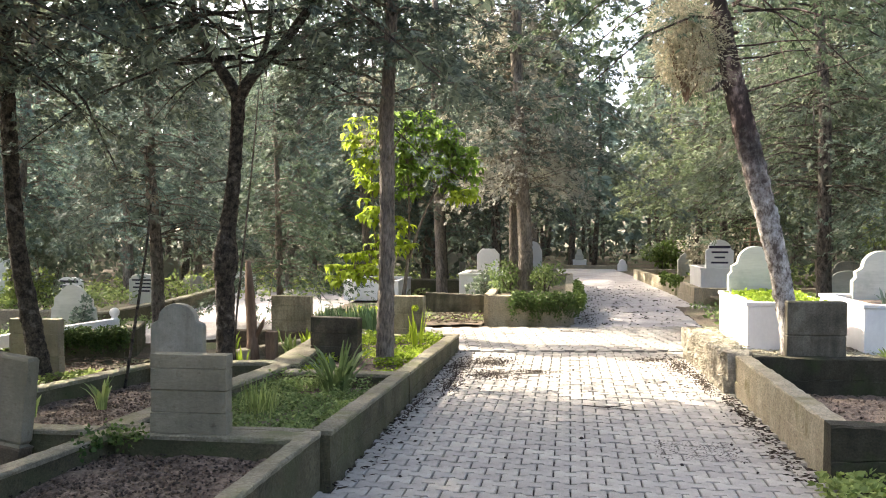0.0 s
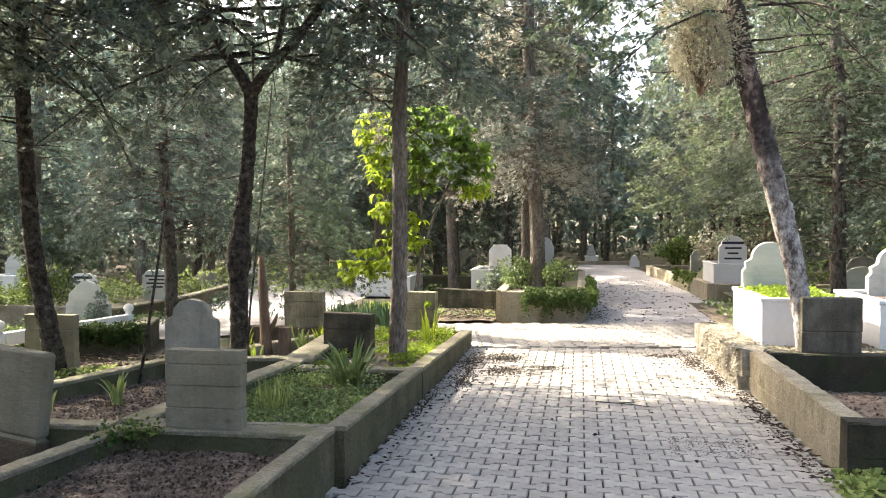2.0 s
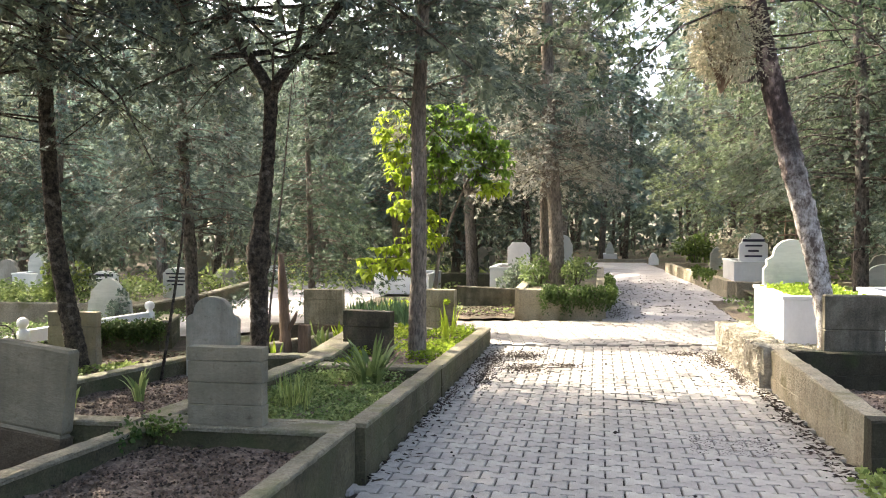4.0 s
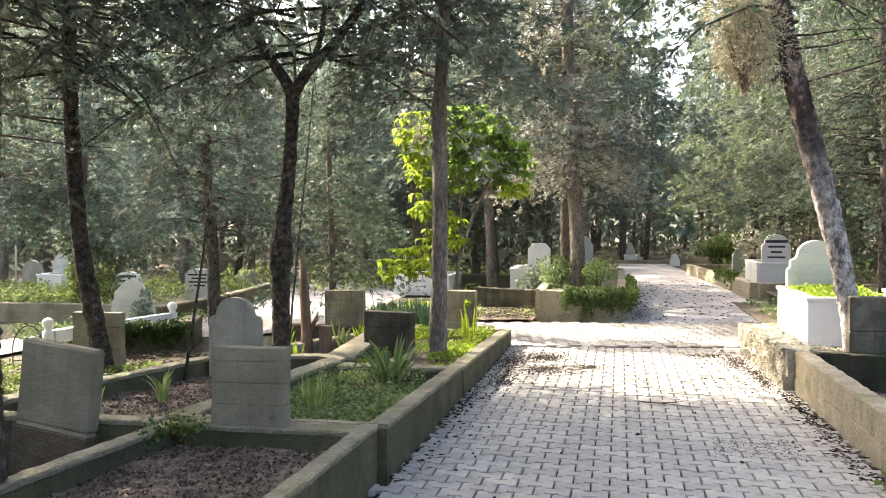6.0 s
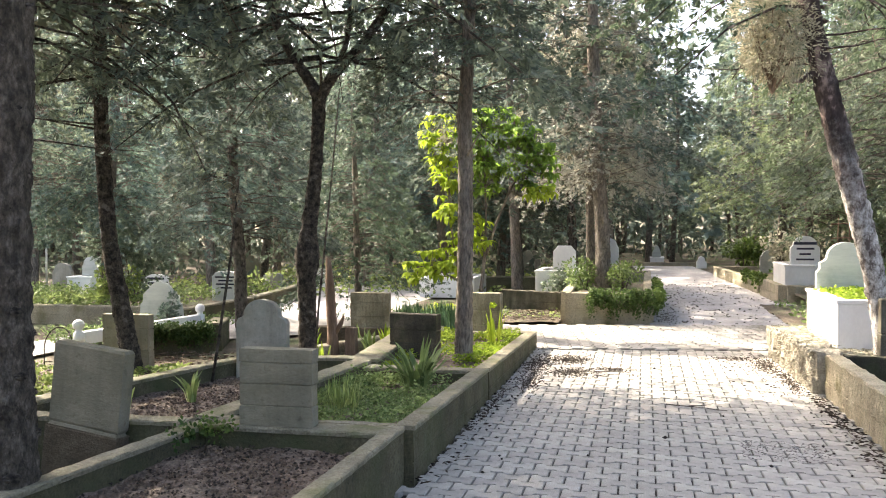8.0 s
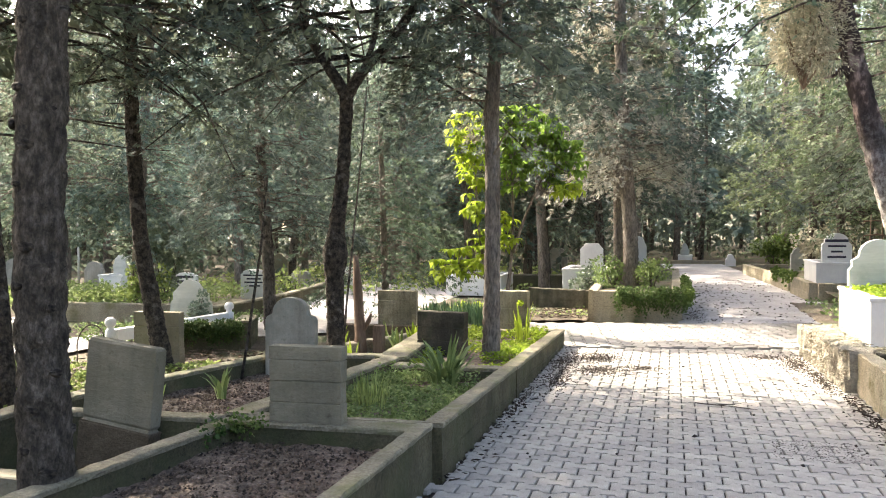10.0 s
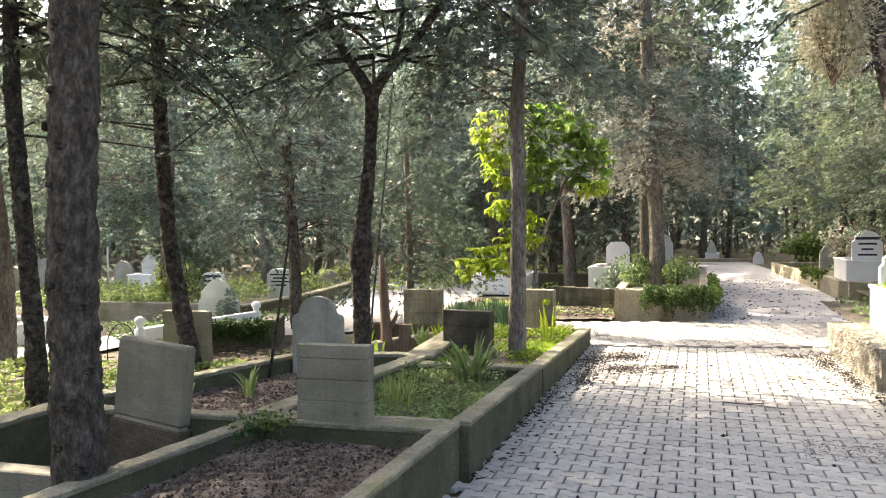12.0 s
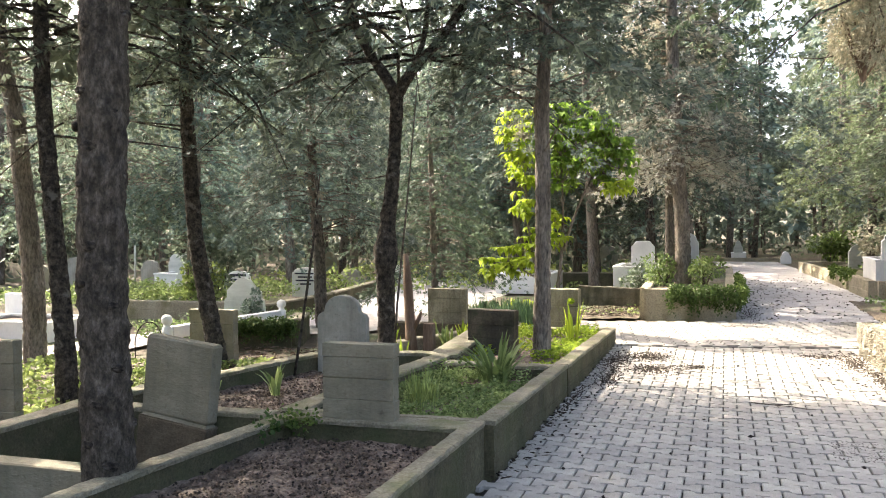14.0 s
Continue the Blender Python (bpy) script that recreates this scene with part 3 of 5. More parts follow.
# across the path
XR = 1.50
# Cross walls take a darker copy: moss, plus shade put into the colour.
surround("grave_border", [(1.532, 5.235, 0.34, 1.51, 7.80, 0.345, 0.14), (1.462, 5.16, 0.34, 4.5, 5.2, 0.34, 0.14, SLAB_MOSS_SHADE), (XR + 0.088, 7.78, 0.345, 4.5, 7.8, 0.345, 0.15, SLAB_MOSS_SHADE)],
         CONCRETE_WARM, "sunlit tan concrete border beside the path, its end mossy and darkened as shade")
surround("grave_border", [(1.47, 7.82, 0.35, 1.40, 9.95, 0.33, 0.24)], RUBBLE, "crumbling rubble and mortar border end", jitter=0.035)
rr = np.random.RandomState(8)
rub = Build()
n = 900
u, zz = rr.uniform(0, 1, n), rr.uniform(0.0, 0.36, n)
top_side = rr.uniform(0, 1, n) < 0.35
rub.lumps(np.stack([np.where(top_side, rr.uniform(1.30, 1.58, n), 1.345 - 0.06 * u + rr.uniform(-0.01, 0.02, n)), 7.85 + 2.1 * u, np.where(top_side, 0.335, zz)], 1), rr.uniform(0.008, 0.026, n), rr)
tagged(part("rubble", rub, RUBBLE), "rough stones and mortar lumps on a crumbling border", "rubble", kind="stuff")
surround("grave_border", [(-1.22, 13.1, 0.44, -0.02, 13.1, 0.43), (-1.23, 13.18, 0.44, -1.3, 16.0, 0.42), (0.0, 13.18, 0.43, 0.0, 21.5, 0.35)],
         CONCRETE_WARM, "ivy-covered concrete border round a tree at the crossing")
surround("grave_border", [(-2.42, 14.5, 0.37, -1.36, 14.5, 0.33)], SLAB_MID, "low weathered border behind bare ground")
surround("grave_border", [(2.42, 16.9, 0.33, 2.35, 18.9, 0.33), (2.5, 16.85, 0.33, 4.6, 16.9, 0.33)], CONCRETE_WARM, "tan plinth border under a white tomb")
surround("grave_border", [(2.35, 19.3, 0.28, 1.95, 26.0, 0.26), (2.05, 26.05, 0.26, 4.5, 26.2, 0.26)], CONCRETE_WARM, "long pale border along the far path")
surround("grave_border", [(-9.9, 11.7, 0.25, -7.5, 11.7, 0.25)], CONCRETE_WARM, "sunlit beige border wall of a weedy plot")
surround("grave_border", [(-6.72, 11.5, 0.25, -6.67, 13.6, 0.25), (-6.68, 13.72, 0.25, -7.3, 17.8, 0.24)], CONCRETE, "long grey border along the side path")
surround("grave_border", [(-3.65, 19.0, 0.33, -2.3, 19.0, 0.33)], CONCRETE, "dark weathered border before the shaded trunks")
surround("grave_border", [(-5.8, 8.9, 0.29, -5.07, 9.25, 0.30, 0.2), (-5.10, 9.38, 0.3, -5.42, 10.2, 0.28, 0.2)], CONCRETE, "ivy-grown border under a white rail")


def soil(x0, x1, y0, y1, z, seed, mat, label, name="soil_bed", dome=0.03, step=0.045):
    xs, ys = np.arange(x0, x1 + step, step), np.arange(y0, y1 + step, step)
    cx, cy = (x0 + x1) / 2, (y0 + y1) / 2
    rng = np.random.RandomState(seed)

    def h(X, Y):
        d = np.clip(1 - ((X - cx) / (x1 - x0) * 2) ** 2, 0, 1) * np.clip(1 - ((Y - cy) / (y1 - y0) * 2) ** 2, 0, 1)
        return z + dome * d + lumpy(X, Y, 0.014, 9, seed) + rng.uniform(-0.012, 0.012, X.shape)

    return tagged(part(name, sheet(xs, ys, h), mat, smooth=True), label, "soil", kind="stuff")


soil(-2.80, -1.45, 1.2, 4.46, 0.20, 1, SOIL, "bare dark crumbly soil filling a grave", dome=0.0)
soil(-2.53, -1.47, 4.56, 6.9, 0.14, 2, SOIL, "dark soil under weeds in a grave")
soil(-2.6, -1.47, 7.0, 10.25, 0.13, 3, SOIL, "grassy soil of a planted grave")
soil(-3.99, -2.7, 4.62, 7.1, 0.13, 4, SOIL, "reddish mulched soil with a few sprouts", dome=0.0)
soil(-4.0, -2.69, 2.6, 4.5, -0.40, 5, SOIL, "sunken dark soil in an empty grave")
soil(1.57, 4.4, 5.22, 7.72, 0.03, 6, SOIL, "dry pebbly soil inside a concrete border")
soil(1.55, 6.5, 7.86, 13.0, 0.30, 7, EARTH, "litter-covered raised ground under tombs")
soil(2.6, 12, 13.2, 26, 0.18, 8, EARTH, "brown litter-covered ground among graves", step=0.2)
soil(-1.18, -0.06, 13.16, 21, 0.36, 9, EARTH, "raised soil bed at the crossing", step=0.1)
soil(-4.2, -1.3, 12.7, 16, 0.02, 10, EARTH, "bare earth patch beside the crossing", step=0.1)


# ---- headstones and tombs ----
STONES = "upright concrete grave slabs"


def plain_stone(x, y, z, w, t, h, mat, label, seed, lean=(0, 0), turn=0, bands=4):
    s = thing("headstone", pose(x, y, z, lean[0], lean[1], turn), label, "headstone", STONES)
    part("slab", banded_slab(w, t, h, bands, seed), mat, s)
    return s


plain_stone(-2.083, 4.52, 0.21, 0.442, 0.09, 0.547, SLAB, "grey board-marked concrete slab at the head of a soil grave", 1, bands=5)
hc = plain_stone(-3.32, 4.44, -0.2, 0.515, 0.09, 0.955, SLAB, "leaning grey concrete slab with a brown earthy foot", 2, lean=(-2, 5.6), turn=-8, bands=2)
part("foot", worn(block_bm(-0.275, 0.27, -0.062, 0.055, 0, 0.45, 0.012), 0.006, 3), SLAB_BROWN, hc, "rough brown stained foot")
plain_stone(-3.34, 3.41, -0.42, 0.68, 0.13, 0.68, SLAB, "low grey concrete slab in shade", 3, bands=3)
plain_stone(-5.07, 4.75, -0.05, 0.5, 0.09, 0.705, SLAB, "grey concrete slab beside a trunk", 4, turn=3)
plain_stone(-2.255, 8.15, 0.08, 0.49, 0.12, 0.51, SLAB_DARK, "dark mossy concrete slab above iris leaves", 5, lean=(0, 0.6), turn=-8)
plain_stone(-3.395, 10.25, -0.02, 0.50, 0.10, 0.645, SLAB_TAN, "tan concrete slab in sunlight", 6, bands=4)
plain_stone(-1.915, 10.2, 0.1, 0.37, 0.12, 0.545, SLAB_TAN, "tan concrete slab beyond a slim trunk", 7, bands=3, turn=-6)
plain_stone(-5.30, 7.95, -0.05, 0.535, 0.10, 0.60, SLAB, "grey concrete slab behind a leaning trunk", 8, bands=3)
plain_stone(2.12, 7.88, 0.30, 0.49, 0.11, 0.52, SLAB_MID, "stained grey concrete slab beside a pale trunk", 9, bands=2)


def arch_profile(w, shoulder, top, notch=0.05, base=0.0, n=14, inset=0.05):
    """A rounded head between small stepped shoulders."""
    r = w / 2 - inset
    pts = [(-w / 2, base), (w / 2, base), (w / 2, shoulder - notch), (w / 2 - 0.018, shoulder - notch * 0.4), (w / 2 - inset * 0.9, shoulder)]
    for i in range(n + 1):
        a = math.pi * i / n
        pts.append((r * math.cos(a), shoulder + 0.015 + (top - shoulder - 0.015) * math.sin(a)))
    pts += [(-w / 2 + inset * 0.9, shoulder), (-w / 2 + 0.018, shoulder - notch * 0.4), (-w / 2, shoulder - notch)]
    return pts


def ogee_profile(w, shoulder, top, base=0.0, n=10):
    """Stepped shoulders with scooped corners under a broad arch."""
    h = w / 2
    right = [(h, base), (h, shoulder), (h - 0.035, shoulder + 0.04), (h - 0.03, shoulder + 0.10), (h - 0.085, shoulder + 0.13), (h - 0.10, shoulder + 0.15)]
    r = h - 0.10
    arch = [(r * math.cos(math.pi * i / (2 * n)), shoulder + 0.15 + (top - shoulder - 0.15) * math.sin(math.pi * i / (2 * n))) for i in range(1, n + 1)]
    half = right + arch
    return half + [(-x, z) for x, z in reversed(half[:-1])]


def carved_stone(x, y, z, profile, t, mat, label, lean=(0, 0), turn=0, group="carved headstones"):
    s = thing("headstone", pose(x, y, z, lean[0], lean[1], turn), label, "headstone", group)
    part("slab", slab_bm(profile, t), mat, s)
    return s


def lines_of(stone, rows, y, mat=GRANITE_LETTER):
    """Unreadable writing as plain bars. rows: x0, x1, z, height."""
    for x0, x1, z, h in rows:
        part("inscription", block_bm(x0, x1, y - 0.002, y + 0.002, z - h / 2, z + h / 2, 0), mat, stone)


carved_stone(-3.295, 6.9, 0.0, arch_profile(0.47, 0.67, 0.82, 0.05, inset=0.07), 0.08, LIMESTONE, "round-headed grey limestone headstone with small shoulders", lean=(0, 0.5))


def tomb(name, x0, x1, y0, y1, z0, z1, label, planted=None, seed=1, cap=0.035, turn=0):
    """A boxed marble tomb: four panels, a rim, soil inside."""
    t = thing(name, pose((x0 + x1) / 2, (y0 + y1) / 2, z0, 0, 0, turn), label, "tomb", "marble tombs")
    a, b, h, k = (x1 - x0) / 2, (y1 - y0) / 2, z1 - z0, 0.05
    part("panel", block_bm(-a, a, -b, -b + k, 0, h - cap, 0.006), MARBLE, t)
    part("panel", block_bm(-a, a, b - k, b, 0, h - cap, 0.006), MARBLE, t)
    part("panel", block_bm(-a, -a + k, -b + k, b - k, 0, h - cap, 0.006), MARBLE, t)
    part("panel", block_bm(a - k, a, -b + k, b - k, 0, h - cap, 0.006), MARBLE, t)
    o = 0.015
    part("rim", block_bm(-a - o, a + o, -b - o, -b + 0.09, h - cap, h, 0.006), MARBLE, t)
    part("rim", block_bm(-a - o, a + o, b - 0.09, b + o, h - cap, h, 0.006), MARBLE, t)
    part("rim", block_bm(-a - o, -a + 0.09, -b + 0.09, b - 0.09, h - cap, h, 0.006), MARBLE, t)
    part("rim", block_bm(a - 0.09, a + o, -b + 0.09, b - 0.09, h - cap, h, 0.006), MARBLE, t)
    part("filling", block_bm(-a + k, a - k, -b + k, b - k, h * 0.5, h - cap - 0.02, 0), SOIL, t)
    return t


tomb("tomb", 1.66, 2.42, 8.42, 9.95, 0.30, 0.76, "white marble boxed tomb planted with bright groundcover")
carved_stone(2.02, 9.85, 0.5, ogee_profile(0.58, 0.44, 0.76), 0.10, MARBLE_GREY, "grey veined marble headstone with scooped shoulders")
tomb("tomb", 2.66, 3.5, 8.3, 9.7, 0.30, 0.76, "white marble boxed tomb with white-edged leaves")
carved_stone(3.25, 9.62, 0.5, ogee_profile(0.60, 0.40, 0.72), 0.10, MARBLE_GREY, "greenish marble headstone at a white tomb")
tf = tomb("tomb", 2.5, 3.13, 17.1, 18.6, 0.30, 0.70, "white marble tomb on a tan plinth")
sf = carved_stone(2.86, 17.2, 0.70, arch_profile(0.52, 0.36, 0.54, 0.04), 0.09, MARBLE, "white marble headstone with dark unreadable lettering")
lines_of(sf, [(-0.2, 0.2, 0.40, 0.05), (-0.15, 0.16, 0.30, 0.035), (-0.1, 0.1, 0.20, 0.035), (-0.16, 0.16, 0.10, 0.035)], -0.047)
tomb("tomb", -1.97, -1.2, 15.4, 16.75, 0.02, 0.65, "white marble tomb behind a climbing bush")
carved_stone(-1.555, 16.6, 0.5, [(-0.215, 0), (0.215, 0), (0.215, 0.46), (0.12, 0.568), (-0.12, 0.568), (-0.215, 0.46)], 0.09, MARBLE, "small white marble headstone with clipped corners")
carved_stone(-0.95, 22.3, 0.1, arch_profile(0.5, 0.85, 1.03, 0.08), 0.1, MARBLE, "white marble headstone far along the path")
tomb("tomb", 0.13, 0.62, 32.4, 33.6, -0.05, 0.28, "small white tomb at the path's end")
carved_stone(0.37, 33.2, 0.2, arch_profile(0.32, 0.3, 0.5, 0.05), 0.1, MARBLE_GREY, "pale headstone at the path's end")
surround("grave_border", [(-0.9, 32.0, 0.12, 1.7, 32.0, 0.12)], CONCRETE_WARM, "low border closing the path's end")
carved_stone(1.80, 30.2, 0.0, arch_profile(0.32, 0.26, 0.40, 0.05), 0.3, MARBLE, "small rounded white stone beside the far path")
tomb("tomb", -4.6, -3.45, 17.2, 18.6, -0.02, 0.40, "low white marble tomb under lime-green leaves")
# the plots beside the side path
fan = carved_stone(-6.46, 10.5, -0.05, [(-0.335, 0), (0.335, 0), (0.315, 0.30), (0.30, 0.46), (0.265, 0.48), (0.26, 0.57), (0.19, 0.62), (0.15, 0.67), (0.09, 0.735), (0.0, 0.77), (-0.09, 0.755), (-0.15, 0.70),
                                        (-0.19, 0.66), (-0.265, 0.59), (-0.27, 0.49), (-0.305, 0.46), (-0.32, 0.30)],
                   0.07, MARBLE_GREY, "scalloped grey marble headstone with a shrub before it")
rail = thing("grave_rail", pose(-5.60, 9.98, 0.20, 0, 0, 80.4), "white marble grave rail with turned corner finials", "grave rail")
part("rail_bar", block_bm(-1.95, -0.06, -0.05, 0.05, 0.0, 0.135, 0.01), MARBLE, rail)
for px, py in ((0.0, 0.0), (-2.0, 0.0)):
    post = Build()
    prof = [(0.0, 0.058), (0.13, 0.058), (0.135, 0.04), (0.165, 0.036), (0.18, 0.056), (0.22, 0.062), (0.25, 0.05), (0.268, 0.02)]
    post.tube([(px, py, z) for z, _ in prof], [r for _, r in prof], 14)
    part("finial", post, MARBLE, rail, smooth=True)
s2 = carved_stone(-8.09, 15.5, 0.0, arch_profile(0.57, 0.51, 0.59, 0.03), 0.08, MARBLE, "white headstone with rows of worn lettering")
lines_of(s2, [(-0.22, 0.2, 0.47, 0.03), (-0.15, 0.16, 0.40, 0.03), (-0.2, 0.2, 0.33, 0.03), (-0.1, 0.14, 0.26, 0.03)], -0.042)
s3 = carved_stone(-10.05, 16.2, 0.0, arch_profile(0.55, 0.42, 0.47, 0.02), 0.08, MARBLE, "small white headstone with black lettering")
lines_of(s3, [(-0.2, 0.2, 0.38, 0.05), (-0.2, 0.15, 0.28, 0.05)], -0.042)
carved_stone(-8.04, 17.6, 0.0, arch_profile(0.45, 0.40, 0.44, 0.02), 0.1, LIMESTONE, "squat grey headstone beside the side path")
carved_stone(-7.6, 19.2, 0.0, arch_profile(0.7, 0.4, 0.46, 0.02), 0.1, MARBLE_GREY, "squat pale headstone beside the side path")
tomb("tomb", -12.28, -11.64, 16.3, 17.3, 0.0, 0.40, "greyish white marble tomb in weeds")
carved_stone(-12.2, 17.0, 0.3, [(-0.175, 0), (0.175, 0), (0.175, 0.30), (0.145, 0.34), (0.13, 0.42), (0.0, 0.53), (-0.13, 0.42), (-0.145, 0.34), (-0.175, 0.30)], 0.1, MARBLE_GREY, "pointed pale headstone on a tomb")
carved_stone(-11.47, 16.25, 0.0, arch_profile(0.34, 0.38, 0.56, 0.05), 0.1, MARBLE_GREY, "round pale headstone among weeds")
carved_stone(-12.9, 17.0, 0.0, arch_profile(0.5, 0.5, 0.66, 0.05), 0.1, LIMESTONE, "grey rounded headstone among weeds")
tomb("tomb", -9.9, -8.4, 8.9, 9.8, -0.05, 0.22, "broad low white marble tomb in full sun")
carved_stone(-9.75, 9.9, 0.0, [(-0.3, 0), (0.3, 0), (0.3, 0.5), (-0.3, 0.5)], 0.1, MARBLE, "plain square white headstone")
carved_stone(-7.55, 8.75, -0.05, [(-0.09, 0), (0.09, 0), (0.09, 0.22), (0.06, 0.25), (0.06, 0.46), (-0.06, 0.46), (-0.06, 0.25), (-0.09, 0.22)], 0.14, MARBLE, "small stepped white marble corner post")
for k, (x, y, w, h) in enumerate(((4.6, 15.2, 0.6, 0.75), (5.6, 18.5, 0.6, 0.8), (4.7, 21.5, 0.55, 0.7), (-4.9, 22, 0.6, 0.7), (-7.9, 24, 0.6, 0.75), (-10.5, 21.5, 0.6, 0.7),
                                  (-14, 20, 0.6, 0.7), (-3.3, 25, 0.6, 0.75), (-13.2, 13.9, 0.6, 0.7), (3.2, 24.0, 0.6, 0.8), (-15.5, 17.5, 0.6, 0.7))):
    carved_stone(x, y, 0.0, arch_profile(w, h - 0.15, h, 0.04), 0.1, (MARBLE_GREY, LIMESTONE, SLAB)[k % 3], "weathered pale headstone standing among the far trunks", turn=(k * 37) % 17 - 8)


# ---- near trees ----
T_TOP = (8.0, 2.75, 2.3, 110, 31000, 0.08, 0.009)
special_tree((-5.01, 7.6, 0.0), [(0, 0, 0), (-0.1, 0, 0.5), (-0.26, 0, 1.26), (-0.32, 0, 2.2), (-0.34, 0, 3.0), (-0.33, 0, 3.8), (-0.3, 0.1, 9)],
             [0.105, 0.088, 0.076, 0.07, 0.066, 0.058, 0.02], "slim conifer with a curved dark trunk", BARK_DARK, NEEDLE, 21, T_TOP, dead=9, shade=True)
special_tree((-3.2, 7.7, 0.0), [(0, 0, 0), (0.0, 0, 0.7), (-0.01, 0, 1.0), (-0.02, 0, 1.15), (0.02, 0, 1.4), (0.08, 0, 1.85), (0.12, 0, 2.3), (0.14, 0, 2.72)],
             [0.095, 0.08, 0.09, 0.125, 0.078, 0.064, 0.056, 0.066], "forked dark-barked tree with a swollen burl", BARK_DARK, NEEDLE, 22,
             (7.0, 2.95, 2.1, 110, 34000, 0.08, 0.009),
             extra=(([(0.14, 0, 2.68), (-0.04, 0, 2.96), (-0.29, 0, 3.33), (-0.36, 0, 3.7), (-0.5, 0.1, 5.5)], [0.06, 0.05, 0.045, 0.04, 0.015]),
                    ([(0.14, 0, 2.68), (0.29, 0, 2.9), (0.57, 0, 3.15), (0.84, 0, 3.5), (1.1, 0.1, 5.2)], [0.06, 0.05, 0.045, 0.04, 0.015]),
                    ([(0.3, 0, 2.9), (0.42, 0.02, 3.2), (0.45, 0.05, 3.6)], [0.03, 0.025, 0.02])), knots=40, dead=4, shade=True)
special_tree((-1.76, 8.1, 0.1), [(0, 0, 0), (0.02, 0, 0.85), (0.03, 0, 1.7), (0.02, 0, 2.46), (0.06, 0, 3.0), (0.08, 0, 3.6), (0.1, 0, 8.5)],
             [0.088, 0.075, 0.07, 0.068, 0.06, 0.055, 0.02], "straight slim conifer standing in a planted grave", BARK_GREY, NEEDLE, 23,
             (8.0, 2.6, 1.25, 110, 30000, 0.08, 0.010), dead=6)
special_tree((-0.73, 14.5, 0.3), [(0, 0, 0), (0, 0, 0.9), (-0.08, 0, 2.1), (-0.15, 0, 3.6), (-0.2, 0, 9.5)], [0.13, 0.115, 0.11, 0.10, 0.02],
             "grey-barked conifer rising from an ivy bed", BARK_GREY, NEEDLE, 24, (9.5, 2.3, 2.3, 150, 54000, 0.09, 0.013), dead=6, dry=(3.9, 1.75, 1.5, 70, 15000, 0.075, 0.008))
special_tree((-0.98, 15.4, 0.3), [(0, 0, 0), (-0.02, 0, 1.2), (-0.03, 0, 2.4), (0, 0, 7)], [0.08, 0.07, 0.06, 0.02],
             "thin grey conifer behind another trunk", BARK_GREY, NEEDLE_DRY, 25, (7.5, 1.9, 1.5, 70, 12000, 0.12, 0.014), dead=4)
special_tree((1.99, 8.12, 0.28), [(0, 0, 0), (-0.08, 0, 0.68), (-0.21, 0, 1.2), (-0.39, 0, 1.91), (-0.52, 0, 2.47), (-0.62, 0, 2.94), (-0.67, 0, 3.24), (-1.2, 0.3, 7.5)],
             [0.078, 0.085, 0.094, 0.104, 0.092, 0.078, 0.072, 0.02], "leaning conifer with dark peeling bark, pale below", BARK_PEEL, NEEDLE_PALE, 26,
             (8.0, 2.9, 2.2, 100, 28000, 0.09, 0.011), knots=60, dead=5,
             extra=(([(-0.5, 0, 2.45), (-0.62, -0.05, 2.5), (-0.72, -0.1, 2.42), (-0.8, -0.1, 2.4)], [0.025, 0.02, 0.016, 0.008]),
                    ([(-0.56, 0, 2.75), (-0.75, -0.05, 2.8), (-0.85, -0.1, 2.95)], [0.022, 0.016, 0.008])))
near_tree = special_tree((-2.77, 3.2, -0.05), [(0.01, 0, -0.4), (0.01, 0, 0.3), (0.0, 0, 0.95), (-0.01, 0, 1.5), (0.02, 0, 2.0), (0.04, 0, 2.6), (0.1, 0, 9)],
             [0.135, 0.115, 0.108, 0.104, 0.104, 0.10, 0.03], "thick conifer trunk with knotted grey-brown bark", BARK_NEAR, NEEDLE, 27, (8.5, 3.0, 2.4, 90, 18000, 0.09, 0.012), knots=60, dead=3)
rk = np.random.RandomState(4)
knot = Build()
knot.tube([(0, 0, -0.012), (0, 0, 0.004), (0, 0, 0.010), (0, 0, 0.006), (0, 0, 0.0)], [0.030, 0.026, 0.019, 0.011, 0.004], 12, 0.14, rk)
knot_mesh = knot.mesh("knot", True)
knot_mesh.materials.append(BARK_DARK)
for k in range(44):
    zk, ak, sk = 0.15 + 2.4 * (k + rk.uniform(-0.3, 0.3)) / 44, k * 2.4 + rk.uniform(-0.4, 0.4), rk.uniform(0.55, 1.25)
    rr = np.interp(zk, [0, 0.3, 0.95, 1.5, 2.0, 2.6], [0.135, 0.115, 0.108, 0.104, 0.104, 0.10])
    xk = np.interp(zk, [0, 0.95, 1.5, 2.0, 2.6], [0.02, 0.01, -0.02, 0.0, 0.05])
    ob = part("knot", knot_mesh, BARK_DARK, near_tree)
    ob.matrix_basis = Matrix.Translation((xk + rr * math.cos(ak), rr * math.sin(ak), zk)) @ Euler((0, radians(90), ak)).to_matrix().to_4x4() @ Matrix.Diagonal((sk * 0.75, sk * 1.25, sk, 1))
special_tree((-5.15, 5.6, -0.05), [(0, 0, 0), (0, 0, 0.55), (-0.07, 0, 1.3), (-0.13, 0, 2.0), (-0.17, 0, 2.6), (-0.17, 0, 3.3), (-0.1, 0, 8)],
             [0.095, 0.075, 0.07, 0.065, 0.06, 0.055, 0.02], "slim dark conifer trunk with many dead twigs", BARK_DARK, NEEDLE, 28, (8.0, 2.8, 2.2, 100, 24000, 0.09, 0.011), dead=10, shade=True)
